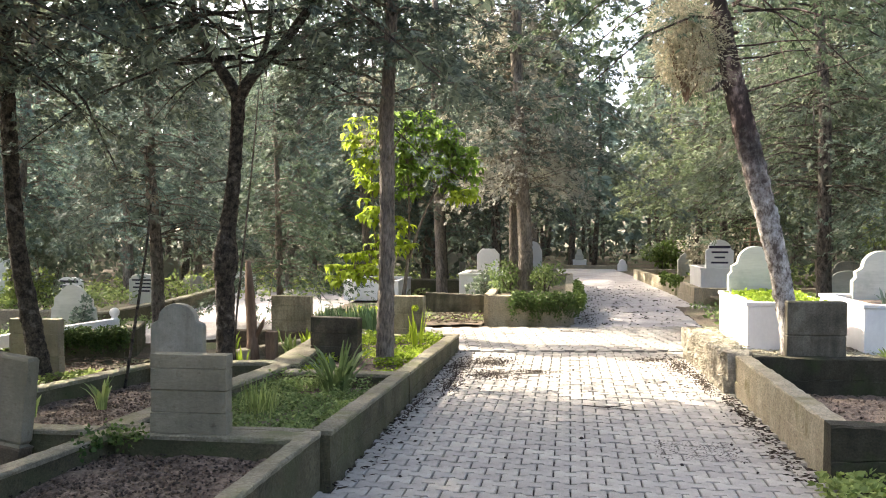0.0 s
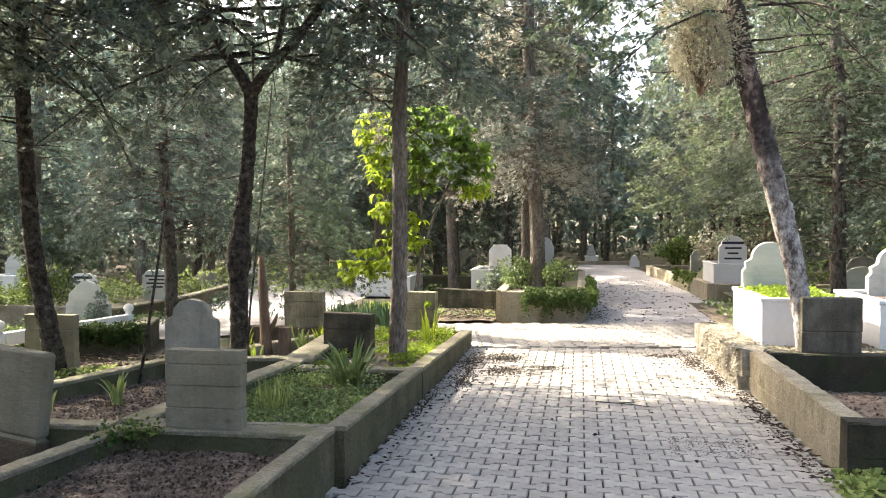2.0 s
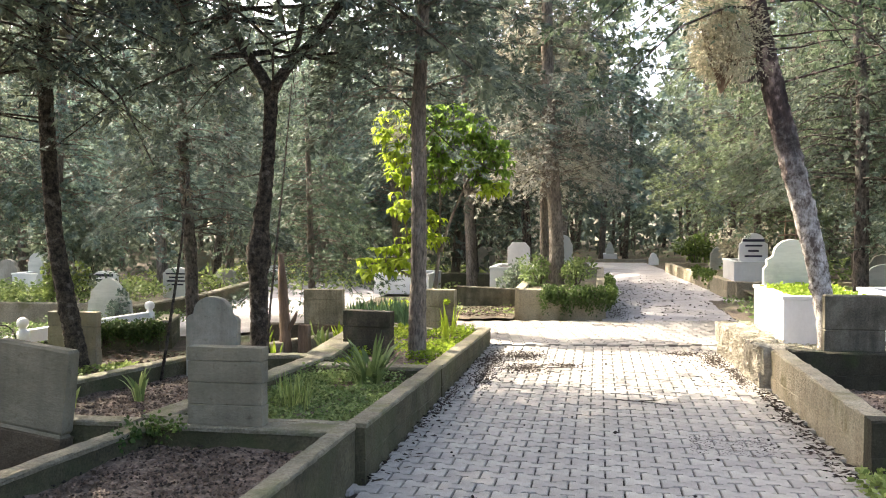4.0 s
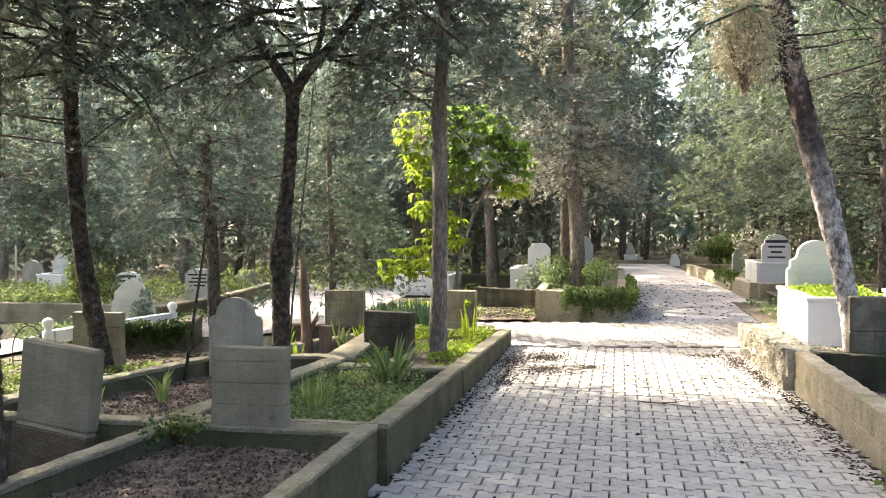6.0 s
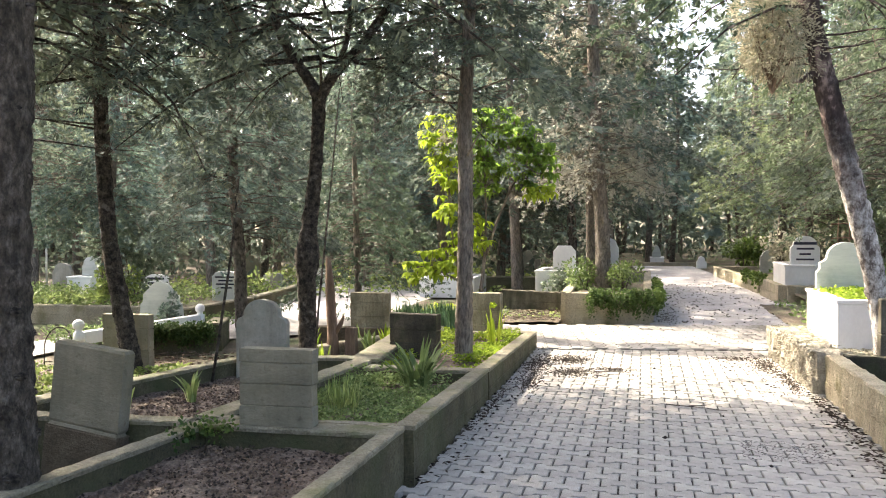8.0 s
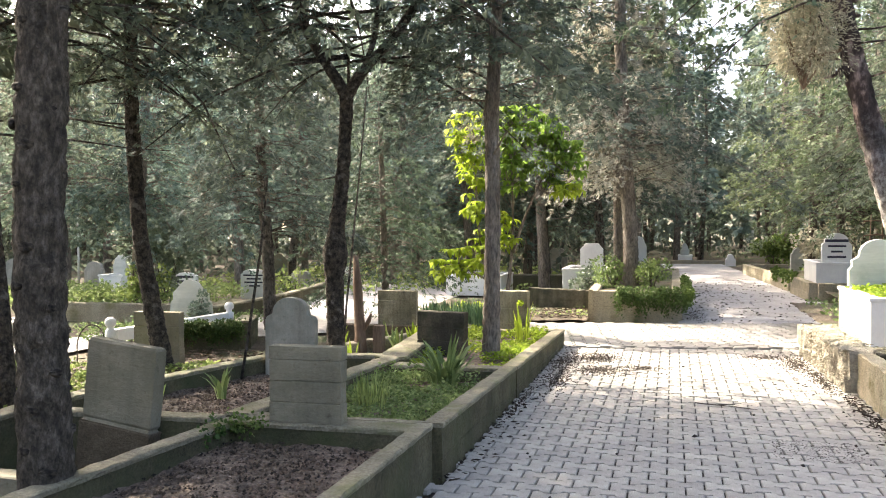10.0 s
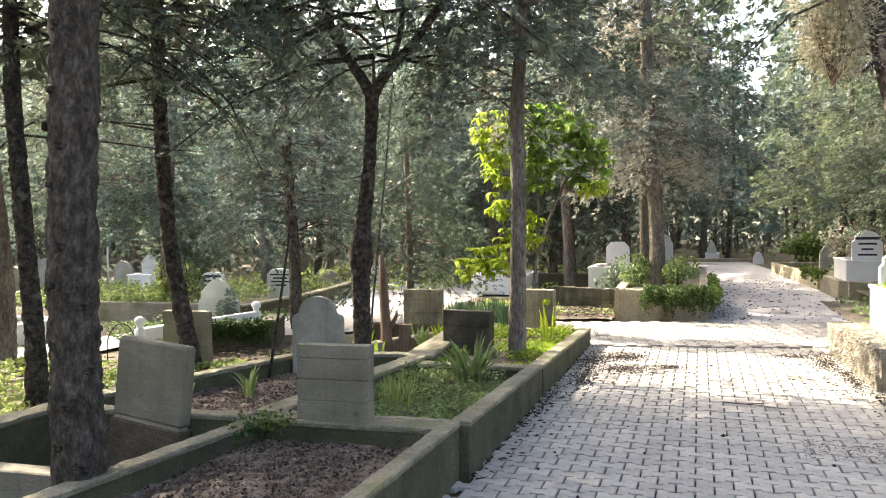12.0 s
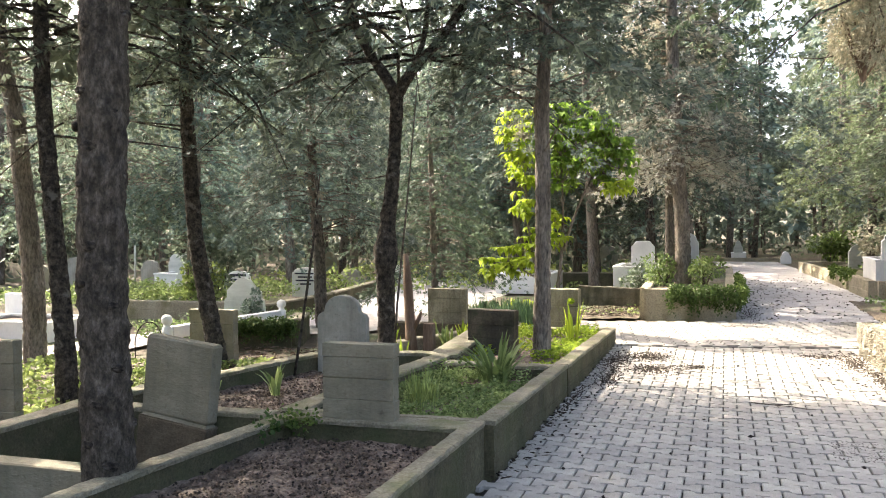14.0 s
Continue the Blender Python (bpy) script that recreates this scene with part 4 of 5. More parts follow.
special_tree((-7.37, 7.6, -0.05), [(0, 0, 0), (0, 0, 1.0), (-0.11, 0, 1.95), (-0.18, 0, 2.75), (-0.38, 0, 3.4), (-0.5, 0, 8)],
             [0.125, 0.11, 0.10, 0.09, 0.08, 0.02], "grey-barked conifer trunk with mossy foot", BARK_GREY, NEEDLE, 29, (8.0, 3.0, 2.2, 90, 18000, 0.09, 0.012), dead=6)
special_tree((-5.52, 11.0, -0.05), [(0, 0, 0), (-0.03, 0, 1.2), (-0.12, 0, 2.3), (-0.13, 0, 3.7), (-0.1, 0, 5)], [0.09, 0.08, 0.07, 0.06, 0.02],
             "young conifer with low feathery branches", BARK, NEEDLE, 30, (5.2, 1.3, 1.3, 100, 18000, 0.09, 0.010), dead=4)
special_tree((-4.35, 12.6, -0.05), [(0, 0, 0), (-0.03, 0, 1.2), (-0.05, 0, 2.3), (-0.1, 0, 3.4)], [0.06, 0.05, 0.04, 0.015],
             "small pale cedar with drooping feathery sprays", BARK_GREY, NEEDLE_PALE, 31, (3.4, 0.75, 1.25, 90, 18000, 0.08, 0.009), dead=2)


# ---- forest ----
def forest_tree(name, seed, height, base, reach, nb, nl, blade, width, needle, bark, label):
    t = thing(name, pose(0, 0, 0), label, "tree", "forest conifers")
    rng = np.random.RandomState(seed)
    b = rng.uniform(-0.25, 0.25, 4)
    tr = trunk_shape([(0, 0, -0.1), (b[0] * 0.3, b[1] * 0.3, 1.5), (b[0], b[1], 4), (b[2], b[3], height)], [0.13, 0.105, 0.085, 0.02], seed, 8, 6)
    part("crown", conifer_crown(seed, height, base, reach, nb, nl, blade, width, (0, 0), tr if nl > 3000 else None, low=1.25), needle, t)
    for _ in range(6):
        z, a, l = rng.uniform(1.0, base + 0.3), rng.uniform(0, 6.28), rng.uniform(0.4, 1.1)
        s = np.linspace(0, 1, 4)[:, None]
        tr.tube(np.array([0, 0, z]) + s * l * np.array([math.cos(a), math.sin(a), rng.uniform(-0.15, 0.3)]), np.linspace(0.012, 0.003, 4), 4)
    part("trunk", tr, bark, t, smooth=True)
    return t


CLOSE = [
    forest_tree("conifer_tree", 46, 8.5, 1.7, 2.0, 170, 40000, 0.082, 0.0125, NEEDLE_BLUE, BARK_GREY, "blue-green conifer with full drooping branches"),
    forest_tree("conifer_tree", 47, 9.0, 2.1, 2.0, 170, 40000, 0.082, 0.0125, NEEDLE, BARK, "grey-green conifer with hanging sprays"),
    forest_tree("conifer_tree", 48, 8.0, 1.9, 2.0, 170, 40000, 0.082, 0.0125, NEEDLE_PALE, BARK, "pale feathery conifer in partial sun"),
]
KINDS = [
    forest_tree("conifer_tree", 41, 9.5, 2.2, 2.1, 110, 12000, 0.14, 0.022, NEEDLE, BARK, "tall grey-green conifer in the cemetery wood"),
    forest_tree("conifer_tree", 42, 8.5, 1.9, 1.9, 110, 12000, 0.14, 0.022, NEEDLE_BLUE, BARK_GREY, "blue-green conifer in the cemetery wood"),
    forest_tree("conifer_tree", 43, 10.5, 2.6, 2.2, 110, 12000, 0.14, 0.022, NEEDLE, BARK_GREY, "tall dark conifer with a bare lower trunk"),
]
FAR = [
    forest_tree("conifer_tree", 51, 10.5, 2.6, 2.3, 60, 2300, 0.36, 0.07, NEEDLE, BARK, "distant dark conifer deep in the wood"),
    forest_tree("conifer_tree", 52, 11.5, 2.3, 2.3, 60, 2300, 0.36, 0.07, NEEDLE_BLUE, BARK, "distant blue-green conifer deep in the wood"),
]
rng = np.random.RandomState(7)


def clear(x, y):
    if -0.9 < x < 3.0 and 10 < y < 33:
        return False
    if y < 13.0 and -14 < x < 2.6:
        return False
    if y < 12.9 and x < 3.6:
        return False
    u, v = x - 0.0, y - 10.7
    along, across = -0.914 * u + 0.406 * v, 0.406 * u + 0.914 * v
    if 0 < along < 12 and -3.4 < across < 5.2:
        return False
    if -8.6 < x < -4.2 and 10 < y < 19:
        return False
    if x < -7 and y < 19 + 0.15 * (x + 7):
        return False
    if -2.4 < x < -1.0 and 14 < y < 18 or -4.1 < x < -2.3 and 16.8 < y < 19:
        return False
    return True


placed = []
used = set()


def plant(kinds, x, y):
    k = kinds[rng.randint(len(kinds))]
    s = rng.uniform(0.85, 1.15)
    m = pose(x, y, -0.05, rng.uniform(-3, 3), rng.uniform(-3, 3), rng.uniform(0, 360))
    if k.name not in used:
        used.add(k.name)
        k.matrix_world = m
    else:
        copy_thing(k, m @ Matrix.Diagonal((s, s, s * rng.uniform(0.92, 1.1), 1)))
    placed.append((x, y))


FIXED = [(3.9, 14.0), (3.2, 23.0), (3.45, 20.0), (4.6, 16.6), (-2.9, 20.0), (1.0, 36.0), (-1.6, 19.5), (3.2, 27.5), (5.8, 13.2), (6.6, 16.2), (5.3, 19.2), (-9.2, 13.2), (-10.4, 12.6), (-6.9, 20.4), (-2.72, 18.4), (-4.75, 20.2), (-1.9, 23.0), (-3.7, 22.0), (-1.6, 27.0), (-1.3, 30.5)]
for x, y in FIXED:
    plant(CLOSE[2:] if (x, y) in ((3.45, 20.0), (4.6, 16.6), (3.2, 23.0)) else KINDS if (x, y) == (-2.72, 18.4) else CLOSE[:1] if x < -3.5 else CLOSE[:2] if y < 21 else KINDS, x, y)
for kinds, y0, y1, gap, tries in ((CLOSE, 12.5, 17.5, 3.0, 500), (KINDS, 17.5, 26, 2.5, 2500), (FAR, 26, 54, 2.75, 5000)):
    for _ in range(tries):
        y = y0 + (y1 - y0) * math.sqrt(rng.uniform())
        x = rng.uniform(-1.12 * y - 2, 0.42 * y + 3)
        if clear(x, y) and all((x - a) ** 2 + (y - b) ** 2 > gap ** 2 for a, b in placed[-400:]):
            plant(kinds, x, y)
# unseen trees added beside and behind the walk, to shade it
for x, y in ((-8.2, 3.0), (-6.6, 1.8), (-10, 0.5), (-8, -3.5), (9.5, 1.0), (-3.5, -9), (4.5, -10), (9, 8)):
    plant(FAR, x, y)
# the wood beyond, closing every view
far_wood = Build()
for r0, n, size in ((58, 42000, 0.85), (70, 26000, 1.3)):
    a = rng.uniform(0, 2 * np.pi, n)
    r = r0 + rng.uniform(-4, 4, n)
    pos = np.stack([r * np.sin(a), r * np.cos(a), 19 * rng.uniform(0, 1, n) ** 0.9 * (0.8 + 0.2 * np.sin(9 * a))], 1)
    pos = pos[~((np.abs(a - 0.04) < 0.035) & (pos[:, 2] > 7) & (rng.uniform(0, 1, n) < 0.8))]
    n = len(pos)
    far_wood.leaves(pos, rng.normal(0, 0.6, (n, 3)) + np.array([0, 0, -0.3]), size * rng.uniform(0.7, 1.5, n), size * 0.3, rng)
n = 22000
y = rng.uniform(19, 56, n)
x = rng.uniform(-1.15, 0.45, n) * y
k = (np.sin(0.9 * x + 0.3 * y) + np.sin(1.3 * y - 0.4 * x) > -0.6) & ~((x > -1.2) & (x < 3.2) & (y < 34)) & ~((x > -9.7) & (x < -4) & (y < 22.5))
x, y = x[k], y[k]
n = len(x)
scrub = Build()
scrub.leaves(np.stack([x, y, 1.3 * rng.uniform(0, 1, n) ** 1.4], 1), rng.normal(0, 0.6, (n, 3)) + np.array([0, 0, 0.3]), rng.uniform(0.16, 0.36, n), rng.uniform(0.03, 0.07, n), rng)
tagged(part("undergrowth", scrub, NEEDLE), "dull scrub and brambles under the far trees", "undergrowth", kind="stuff")
tagged(part("far_wood", far_wood, NEEDLE), "dense dark conifer wood closing the distance", "wood", kind="stuff")



# ---- plants ----
def herb(name, mat, label, shape, category="plant", kind="stuff", at=(0, 0, 0), group=""):
    ob = part(name, shape, mat)
    ob.location = at
    return tagged(ob, label, category, group, kind)


def cover(x0, x1, y0, y1, z, n, size, seed, height=0.06, clump=0.0):
    """Low groundcover: small leaves on short stems, in drifts."""
    rng = np.random.RandomState(seed)
    x, y = rng.uniform(x0, x1, n * 3), rng.uniform(y0, y1, n * 3)
    d = np.sin(5.1 * x + seed) + np.sin(4.3 * y + 1.7 * seed) + np.sin(7 * (x - y))
    keep = d > np.percentile(d, 66 * clump)
    x, y, d = x[keep][:n], y[keep][:n], d[keep][:n]
    m = len(x)
    h = height * (0.4 + 0.35 * (d + 3) / 3) * rng.uniform(0.2, 1.1, m)
    pos = np.stack([x, y, z + h], 1)
    a = rng.uniform(0, 6.28, m)
    b = Build()
    b.leaves(pos, np.stack([np.cos(a), np.sin(a), rng.uniform(-0.3, 0.8, m)], 1), size * rng.uniform(0.6, 1.4, m), size * 0.36 * rng.uniform(0.7, 1.2, m), rng)
    return b


def tuft(n, spread, length, width, bend, seed):
    rng = np.random.RandomState(seed)
    r, a = spread * np.sqrt(rng.uniform(0, 1, n)), rng.uniform(0, 6.28, n)
    pos = np.stack([r * np.cos(a), r * np.sin(a), np.zeros(n)], 1)
    b = Build()
    b.blades(pos, a + rng.normal(0, 0.5, n), length * rng.uniform(0.55, 1.1, n), width * rng.uniform(0.7, 1.2, n), bend * rng.uniform(0.2, 1.2, n), rng)
    return b


def trail(p0, p1, z0, z1, n, size, seed, depth=0.12, bare=0.0):
    """Ivy spilling over a border from p0 to p1: strands of leaves from the top, of uneven length, with gaps."""
    rng = np.random.RandomState(seed)
    p0, p1 = np.array(p0, float), np.array(p1, float)
    d = (p1 - p0) / np.linalg.norm(p1 - p0)
    out = np.array([d[1], -d[0]])
    b = Build()
    k = max(8, n // 22)
    for u in rng.uniform(0, 1, k):
        wave = 0.5 + 0.5 * math.sin(9 * u + seed) * math.sin(23 * u + 2 * seed)
        if wave < bare:
            continue
        m = 22
        fall = (z1 - z0) * rng.uniform(0.35, 1.1) * (0.45 + 0.55 * wave)
        s = np.sort(rng.uniform(0, 1, m))
        c = p0 + (p1 - p0) * u
        sway = rng.normal(0, 0.05) * s + rng.normal(0, 0.025, m)
        o = depth * rng.uniform(0.15, 1.0) * np.sin(np.pi * (0.15 + 0.75 * s)) + rng.normal(0, 0.02, m)
        z = z1 + 0.07 * (1 - s) * rng.uniform(0, 1, m) - fall * s
        pos = np.stack([c[0] + d[0] * sway + out[0] * o, c[1] + d[1] * sway + out[1] * o, np.maximum(z, z0 + 0.01)], 1)
        f = np.array([out[0] * 0.6, out[1] * 0.6, -0.5])
        b.leaves(pos, rng.normal(0, 0.5, (m, 3)) + f, size * rng.uniform(0.55, 1.25, m), size * rng.uniform(0.32, 0.5, m), rng)
    return b


def bush(seed, rx, ry, rz, n, size, stems=7, narrow=0.36):
    """Leaves in several uneven lobes round a few stems."""
    rng = np.random.RandomState(seed)
    lobes = rng.uniform(-0.55, 0.55, (stems, 3)) * np.array([rx, ry, rz]) + np.array([0, 0, rz * 1.05])
    k = rng.randint(stems, size=n)
    v = rng.normal(size=(n, 3))
    v /= np.linalg.norm(v, axis=1)[:, None]
    r = rng.uniform(0.3, 1.0, n) ** 0.5 * rng.uniform(0.35, 0.6, stems)[k]
    pos = lobes[k] + v * r[:, None] * np.array([rx, ry, rz])
    b = Build()
    b.leaves(pos, v + rng.normal(0, 0.5, (n, 3)) + np.array([0, 0, -0.2]), size * rng.uniform(0.6, 1.3, n), size * narrow * rng.uniform(0.7, 1.2, n), rng)
    stalks = []
    for p in lobes:
        s = np.linspace(0, 1, 5)[:, None]
        w = Build()
        w.tube(s * p + rng.normal(0, 0.02, (5, 3)) * s, np.linspace(0.014, 0.004, 5), 5)
        stalks.append(w)
    return b, stalks


def shrub(at, seed, rx, ry, rz, n, size, mat, label, name="shrub", narrow=0.36):
    t = thing(name, pose(*at), label, "shrub", "shrubs")
    b, w = bush(seed, rx, ry, rz, n, size, narrow=narrow)
    part("foliage", b, mat, t)
    for q in w:
        part("stem", q, BARK, t)
    return t


# in the grave beds
herb("groundcover", LEAF_GREEN, "dense small green weeds filling a grave", cover(-2.42, -1.45, 4.74, 6.85, 0.15, 9500, 0.027, 1, 0.10, 0.3))
herb("groundcover", LEAF_GREEN, "taller pale seedlings among weeds in a grave", cover(-2.35, -1.5, 4.9, 6.8, 0.18, 900, 0.03, 14, 0.13, 0.6))
herb("groundcover", LEAF_LIME, "sunlit lime-green weeds round a trunk", cover(-2.4, -1.46, 7.1, 10.0, 0.14, 4200, 0.035, 2, 0.10, 0.7))
herb("groundcover", LEAF_LIME, "bright leafy groundcover on a tomb", cover(1.72, 2.36, 8.5, 9.75, 0.70, 1500, 0.055, 3, 0.09))
herb("groundcover", LEAF_GREEN, "weeds on litter-strewn ground", cover(-7.2, -4.3, 4.6, 7.8, -0.04, 5200, 0.055, 4, 0.12, 0.7))
herb("groundcover", LEAF_GREEN, "bright weeds behind the white rail", cover(-7.0, -5.6, 8.7, 11.2, 0.05, 4200, 0.045, 5, 0.22, 0.4))
herb("groundcover", LEAF_GREEN, "tall weeds over an old plot", cover(-13.5, -8.2, 12.0, 16.5, 0.0, 6500, 0.075, 6, 0.3, 0.45))
herb("groundcover", LEAF_GREEN, "weeds at the foot of a wall", cover(1.35, 2.4, 4.55, 5.05, -0.03, 900, 0.05, 7, 0.12, 0.4))
herb("groundcover", LEAF_GREEN, "sparse weeds on bare earth", cover(-4.1, -1.3, 13.0, 14.4, 0.03, 250, 0.05, 8, 0.06, 0.8))
herb("groundcover", LEAF_LIME, "patchy grass beyond the iris bed", cover(-3.6, -2.6, 12.9, 14.3, 0.03, 900, 0.05, 9, 0.10, 0.5))
herb("groundcover", LEAF_GREEN, "weeds among tombs and litter", cover(1.7, 5.5, 10.1, 12.8, 0.32, 900, 0.06, 10, 0.08, 0.75))
herb("groundcover", LEAF_GREEN, "patchy weeds under far trees", cover(-12, -3, 17, 30, -0.04, 5000, 0.10, 11, 0.2, 0.7))
herb("groundcover", LEAF_GREEN, "patchy weeds under far trees", cover(3, 9, 13.5, 30, 0.18, 2500, 0.10, 12, 0.15, 0.75))

IRIS = "iris clumps"


def iris(at, n, spread, length, width, bend, seed, label, mat=LEAF_IRIS):
    t = thing("iris_clump", pose(*at), label, "plant", IRIS)
    part("leaves", tuft(n, spread, length, width, bend, seed), mat, t)
    return t


iris((-1.78, 6.45, 0.15), 60, 0.10, 0.47, 0.030, 0.75, 1, "large arching clump of dark green iris leaves", LEAF_GREEN)
iris((-2.05, 5.55, 0.15), 60, 0.13, 0.30, 0.010, 0.35, 2, "upright tuft of fine green grass", LEAF_GREEN)
iris((-2.2, 5.9, 0.15), 30, 0.1, 0.22, 0.010, 0.4, 3, "short tuft of fine green grass", LEAF_GREEN)
iris((-3.33, 5.75, 0.15), 9, 0.03, 0.30, 0.032, 0.5, 4, "young fresh green iris sprout in mulch", LEAF_GREEN)
iris((-3.68, 5.45, 0.14), 6, 0.025, 0.26, 0.026, 0.4, 5, "thin young iris sprout in mulch", LEAF_GREEN)
iris((-2.95, 6.6, 0.14), 7, 0.03, 0.22, 0.024, 0.4, 6, "thin young iris sprout in mulch", LEAF_GREEN)
for k, (x, y) in enumerate(((-3.15, 9.3), (-2.95, 9.45), (-3.3, 9.6), (-3.75, 9.2), (-2.9, 8.8), (-3.05, 7.75))):
    iris((x, y, 0.0), 12, 0.05, 0.36, 0.028, 0.4, 20 + k, "yellow-green iris leaves in a sunny border", LEAF_LIME if k % 2 else LEAF_GREEN)
rngi = np.random.RandomState(9)
for k in range(16):
    iris((-3.55 + 0.9 * rngi.uniform(), 11.7 + 0.8 * rngi.uniform(), -0.03), 34, 0.10, 0.40, 0.022, 0.3, 40 + k, "blue-green iris leaves packed in a bed")
iris((3.1, 10.9, 0.33), 26, 0.05, 0.34, 0.05, 0.9, 60, "spiky grey-green aloe on litter")
iris((3.0, 8.55, 0.70), 26, 0.09, 0.22, 0.035, 0.9, 61, "white-edged strap leaves on a tomb", LEAF_GREY)
iris((2.75, 7.95, 0.3), 16, 0.05, 0.16, 0.03, 1.0, 62, "small green weed by a slab", LEAF_GREEN)
fl = iris((-1.65, 9.2, 0.13), 26, 0.07, 0.5, 0.02, 0.35, 63, "leafy stems with a yellow flower head", LEAF_LIME)
part("flower", bush(64, 0.05, 0.05, 0.04, 90, 0.03, 3)[0], LEAF_LIME, fl).location = (0, 0, 0.42)

# climbing plants
herb("ivy", LEAF_IVY, "dark ivy hanging over a concrete border", trail((-0.85, 13.02), (0.08, 13.02), 0.0, 0.47, 3300, 0.038, 1, 0.2))
herb("ivy", LEAF_IVY, "ivy over a border beside the path", trail((0.07, 13.0), (0.07, 16.5), 0.0, 0.45, 3600, 0.038, 2, 0.16))
herb("ivy", LEAF_IVY, "ivy covering the border under a white rail", trail((-5.85, 8.78), (-4.98, 9.18), 0.0, 0.30, 4600, 0.032, 3, 0.10))
herb("ivy", LEAF_IVY, "ivy on a far border", trail((2.27, 21.0), (2.42, 18.6), 0.0, 0.40, 1000, 0.07, 4, 0.16))
herb("ivy", LEAF_IVY, "small ivy trailing at a border corner", trail((-2.56, 4.40), (-2.29, 4.43), 0.2, 0.345, 170, 0.026, 5, 0.07, 0.3))
herb("ivy", LEAF_IVY, "ivy strands on a near border", trail((-2.58, 4.15), (-2.53, 4.42), 0.2, 0.33, 110, 0.034, 6, 0.08, 0.4))

shrub((-1.0, 14.6, 0.35), 1, 0.42, 0.4, 0.30, 900, 0.055, LEAF_GREEN, "leafy green bush climbing round a trunk")
shrub((-0.38, 14.3, 0.35), 2, 0.34, 0.4, 0.34, 700, 0.055, LEAF_GREEN, "sunlit leafy bush beside a trunk")
shrub((-1.5, 15.2, 0.1), 3, 0.40, 0.3, 0.36, 420, 0.07, LEAF_GREY, "silvery bush before a white tomb")
shrub((-6.26, 10.3, 0.0), 4, 0.16, 0.14, 0.30, 700, 0.05, LEAF_GREY, "small upright shrub before a headstone")
shrub((-9.3, 14.2, 0.0), 5, 0.9, 0.6, 0.95, 2200, 0.09, LEAF_GREY, "silver-leaved shrub among trunks")
shrub((2.75, 26.6, 0.1), 6, 0.7, 0.6, 0.55, 1500, 0.10, LEAF_IVY, "dark green bush beside the far path")
shrub((4.9, 13.6, 0.15), 7, 0.6, 0.5, 1.25, 1500, 0.085, LEAF_GREEN, "fresh green leafy shrub under conifers")
shrub((-8.9, 13.0, 0.0), 8, 0.5, 0.4, 0.40, 900, 0.07, LEAF_GREEN, "green shrub on a weedy plot")
shrub((-7.2, 15.4, 0.0), 9, 0.45, 0.3, 0.32, 240, 0.08, LEAF_GREEN, "yellow-green shrub between headstones")
shrub((-9.9, 8.0, 0.0), 10, 0.5, 0.5, 0.45, 900, 0.08, LEAF_GREY, "pale bushy weeds beside trunks")
shrub((3.4, 22.0, 0.1), 11, 0.7, 0.6, 0.6, 900, 0.10, NEEDLE_DRY, "tangle of dry brush by the path")
shrub((4.0, 24.5, 0.1), 12, 0.8, 0.6, 0.7, 900, 0.10, NEEDLE_DRY, "tangle of dry brush by the path")

# the lime-leaved young tree
def whorls(clusters, seed):
    """Long leaves hanging in whorls. clusters: x, y, z of the middle, reach in x, y and z, number of whorls."""
    rng = np.random.RandomState(seed)
    verts, faces, twigs = [], [], []
    for cx, cy, cz, rx, ry, rz, n in clusters:
        for _ in range(n):
            q = np.array([cx, cy, cz]) + rng.uniform(-1, 1, 3) * np.array([rx, ry, rz])
            twigs.append(q)
            a0 = rng.uniform(0, 6.28)
            for k in range(rng.randint(5, 9)):
                a = a0 + k * 2.4 + rng.uniform(-0.4, 0.4)
                L, w = rng.uniform(0.12, 0.20), rng.uniform(0.028, 0.045)
                out, side = np.array([math.cos(a), math.sin(a), 0.0]), np.array([-math.sin(a), math.cos(a), 0.0])
                droop = rng.uniform(0.35, 1.3)
                i = len(verts)
                for s, half in ((0.0, 0.08), (0.3, 0.85), (0.62, 1.0), (1.0, 0.05)):
                    c = q + out * L * s * math.cos(droop * s * 0.9) + np.array([0, 0, 0.25 * L * s - L * math.sin(droop * s) * s])
                    lift = np.array([0, 0, 0.35 * w * half])
                    verts += [c - side * w * half + lift, c, c + side * w * half + lift]
                for r in range(3):
                    j = i + 3 * r
                    faces += [(j, j + 1, j + 4, j + 3), (j + 1, j + 2, j + 5, j + 4)]
    b = Build()
    b.add(verts, faces)
    return b, twigs


lime = thing("broadleaf_tree", pose(-2.35, 11.5, -0.05), "young broadleaf tree with backlit lime-green leaves", "tree")
rngl = np.random.RandomState(77)
# Light put into leaf colour: young is coloured as lit, old as shaded.
young, tw1 = whorls([(-0.55, 0.0, 0.98, 0.36, 0.3, 0.20, 28), (-0.22, 0.0, 1.32, 0.18, 0.2, 0.14, 15), (-0.72, 0.0, 0.86, 0.18, 0.2, 0.12, 11), (-0.34, 0.0, 1.75, 0.12, 0.2, 0.22, 11),
                     (-0.36, 0.0, 2.35, 0.20, 0.3, 0.36, 28), (-0.42, 0.1, 2.85, 0.22, 0.3, 0.22, 17), (0.12, 0.0, 1.45, 0.12, 0.2, 0.28, 15), (0.95, -0.1, 1.95, 0.16, 0.2, 0.14, 10)], 5)
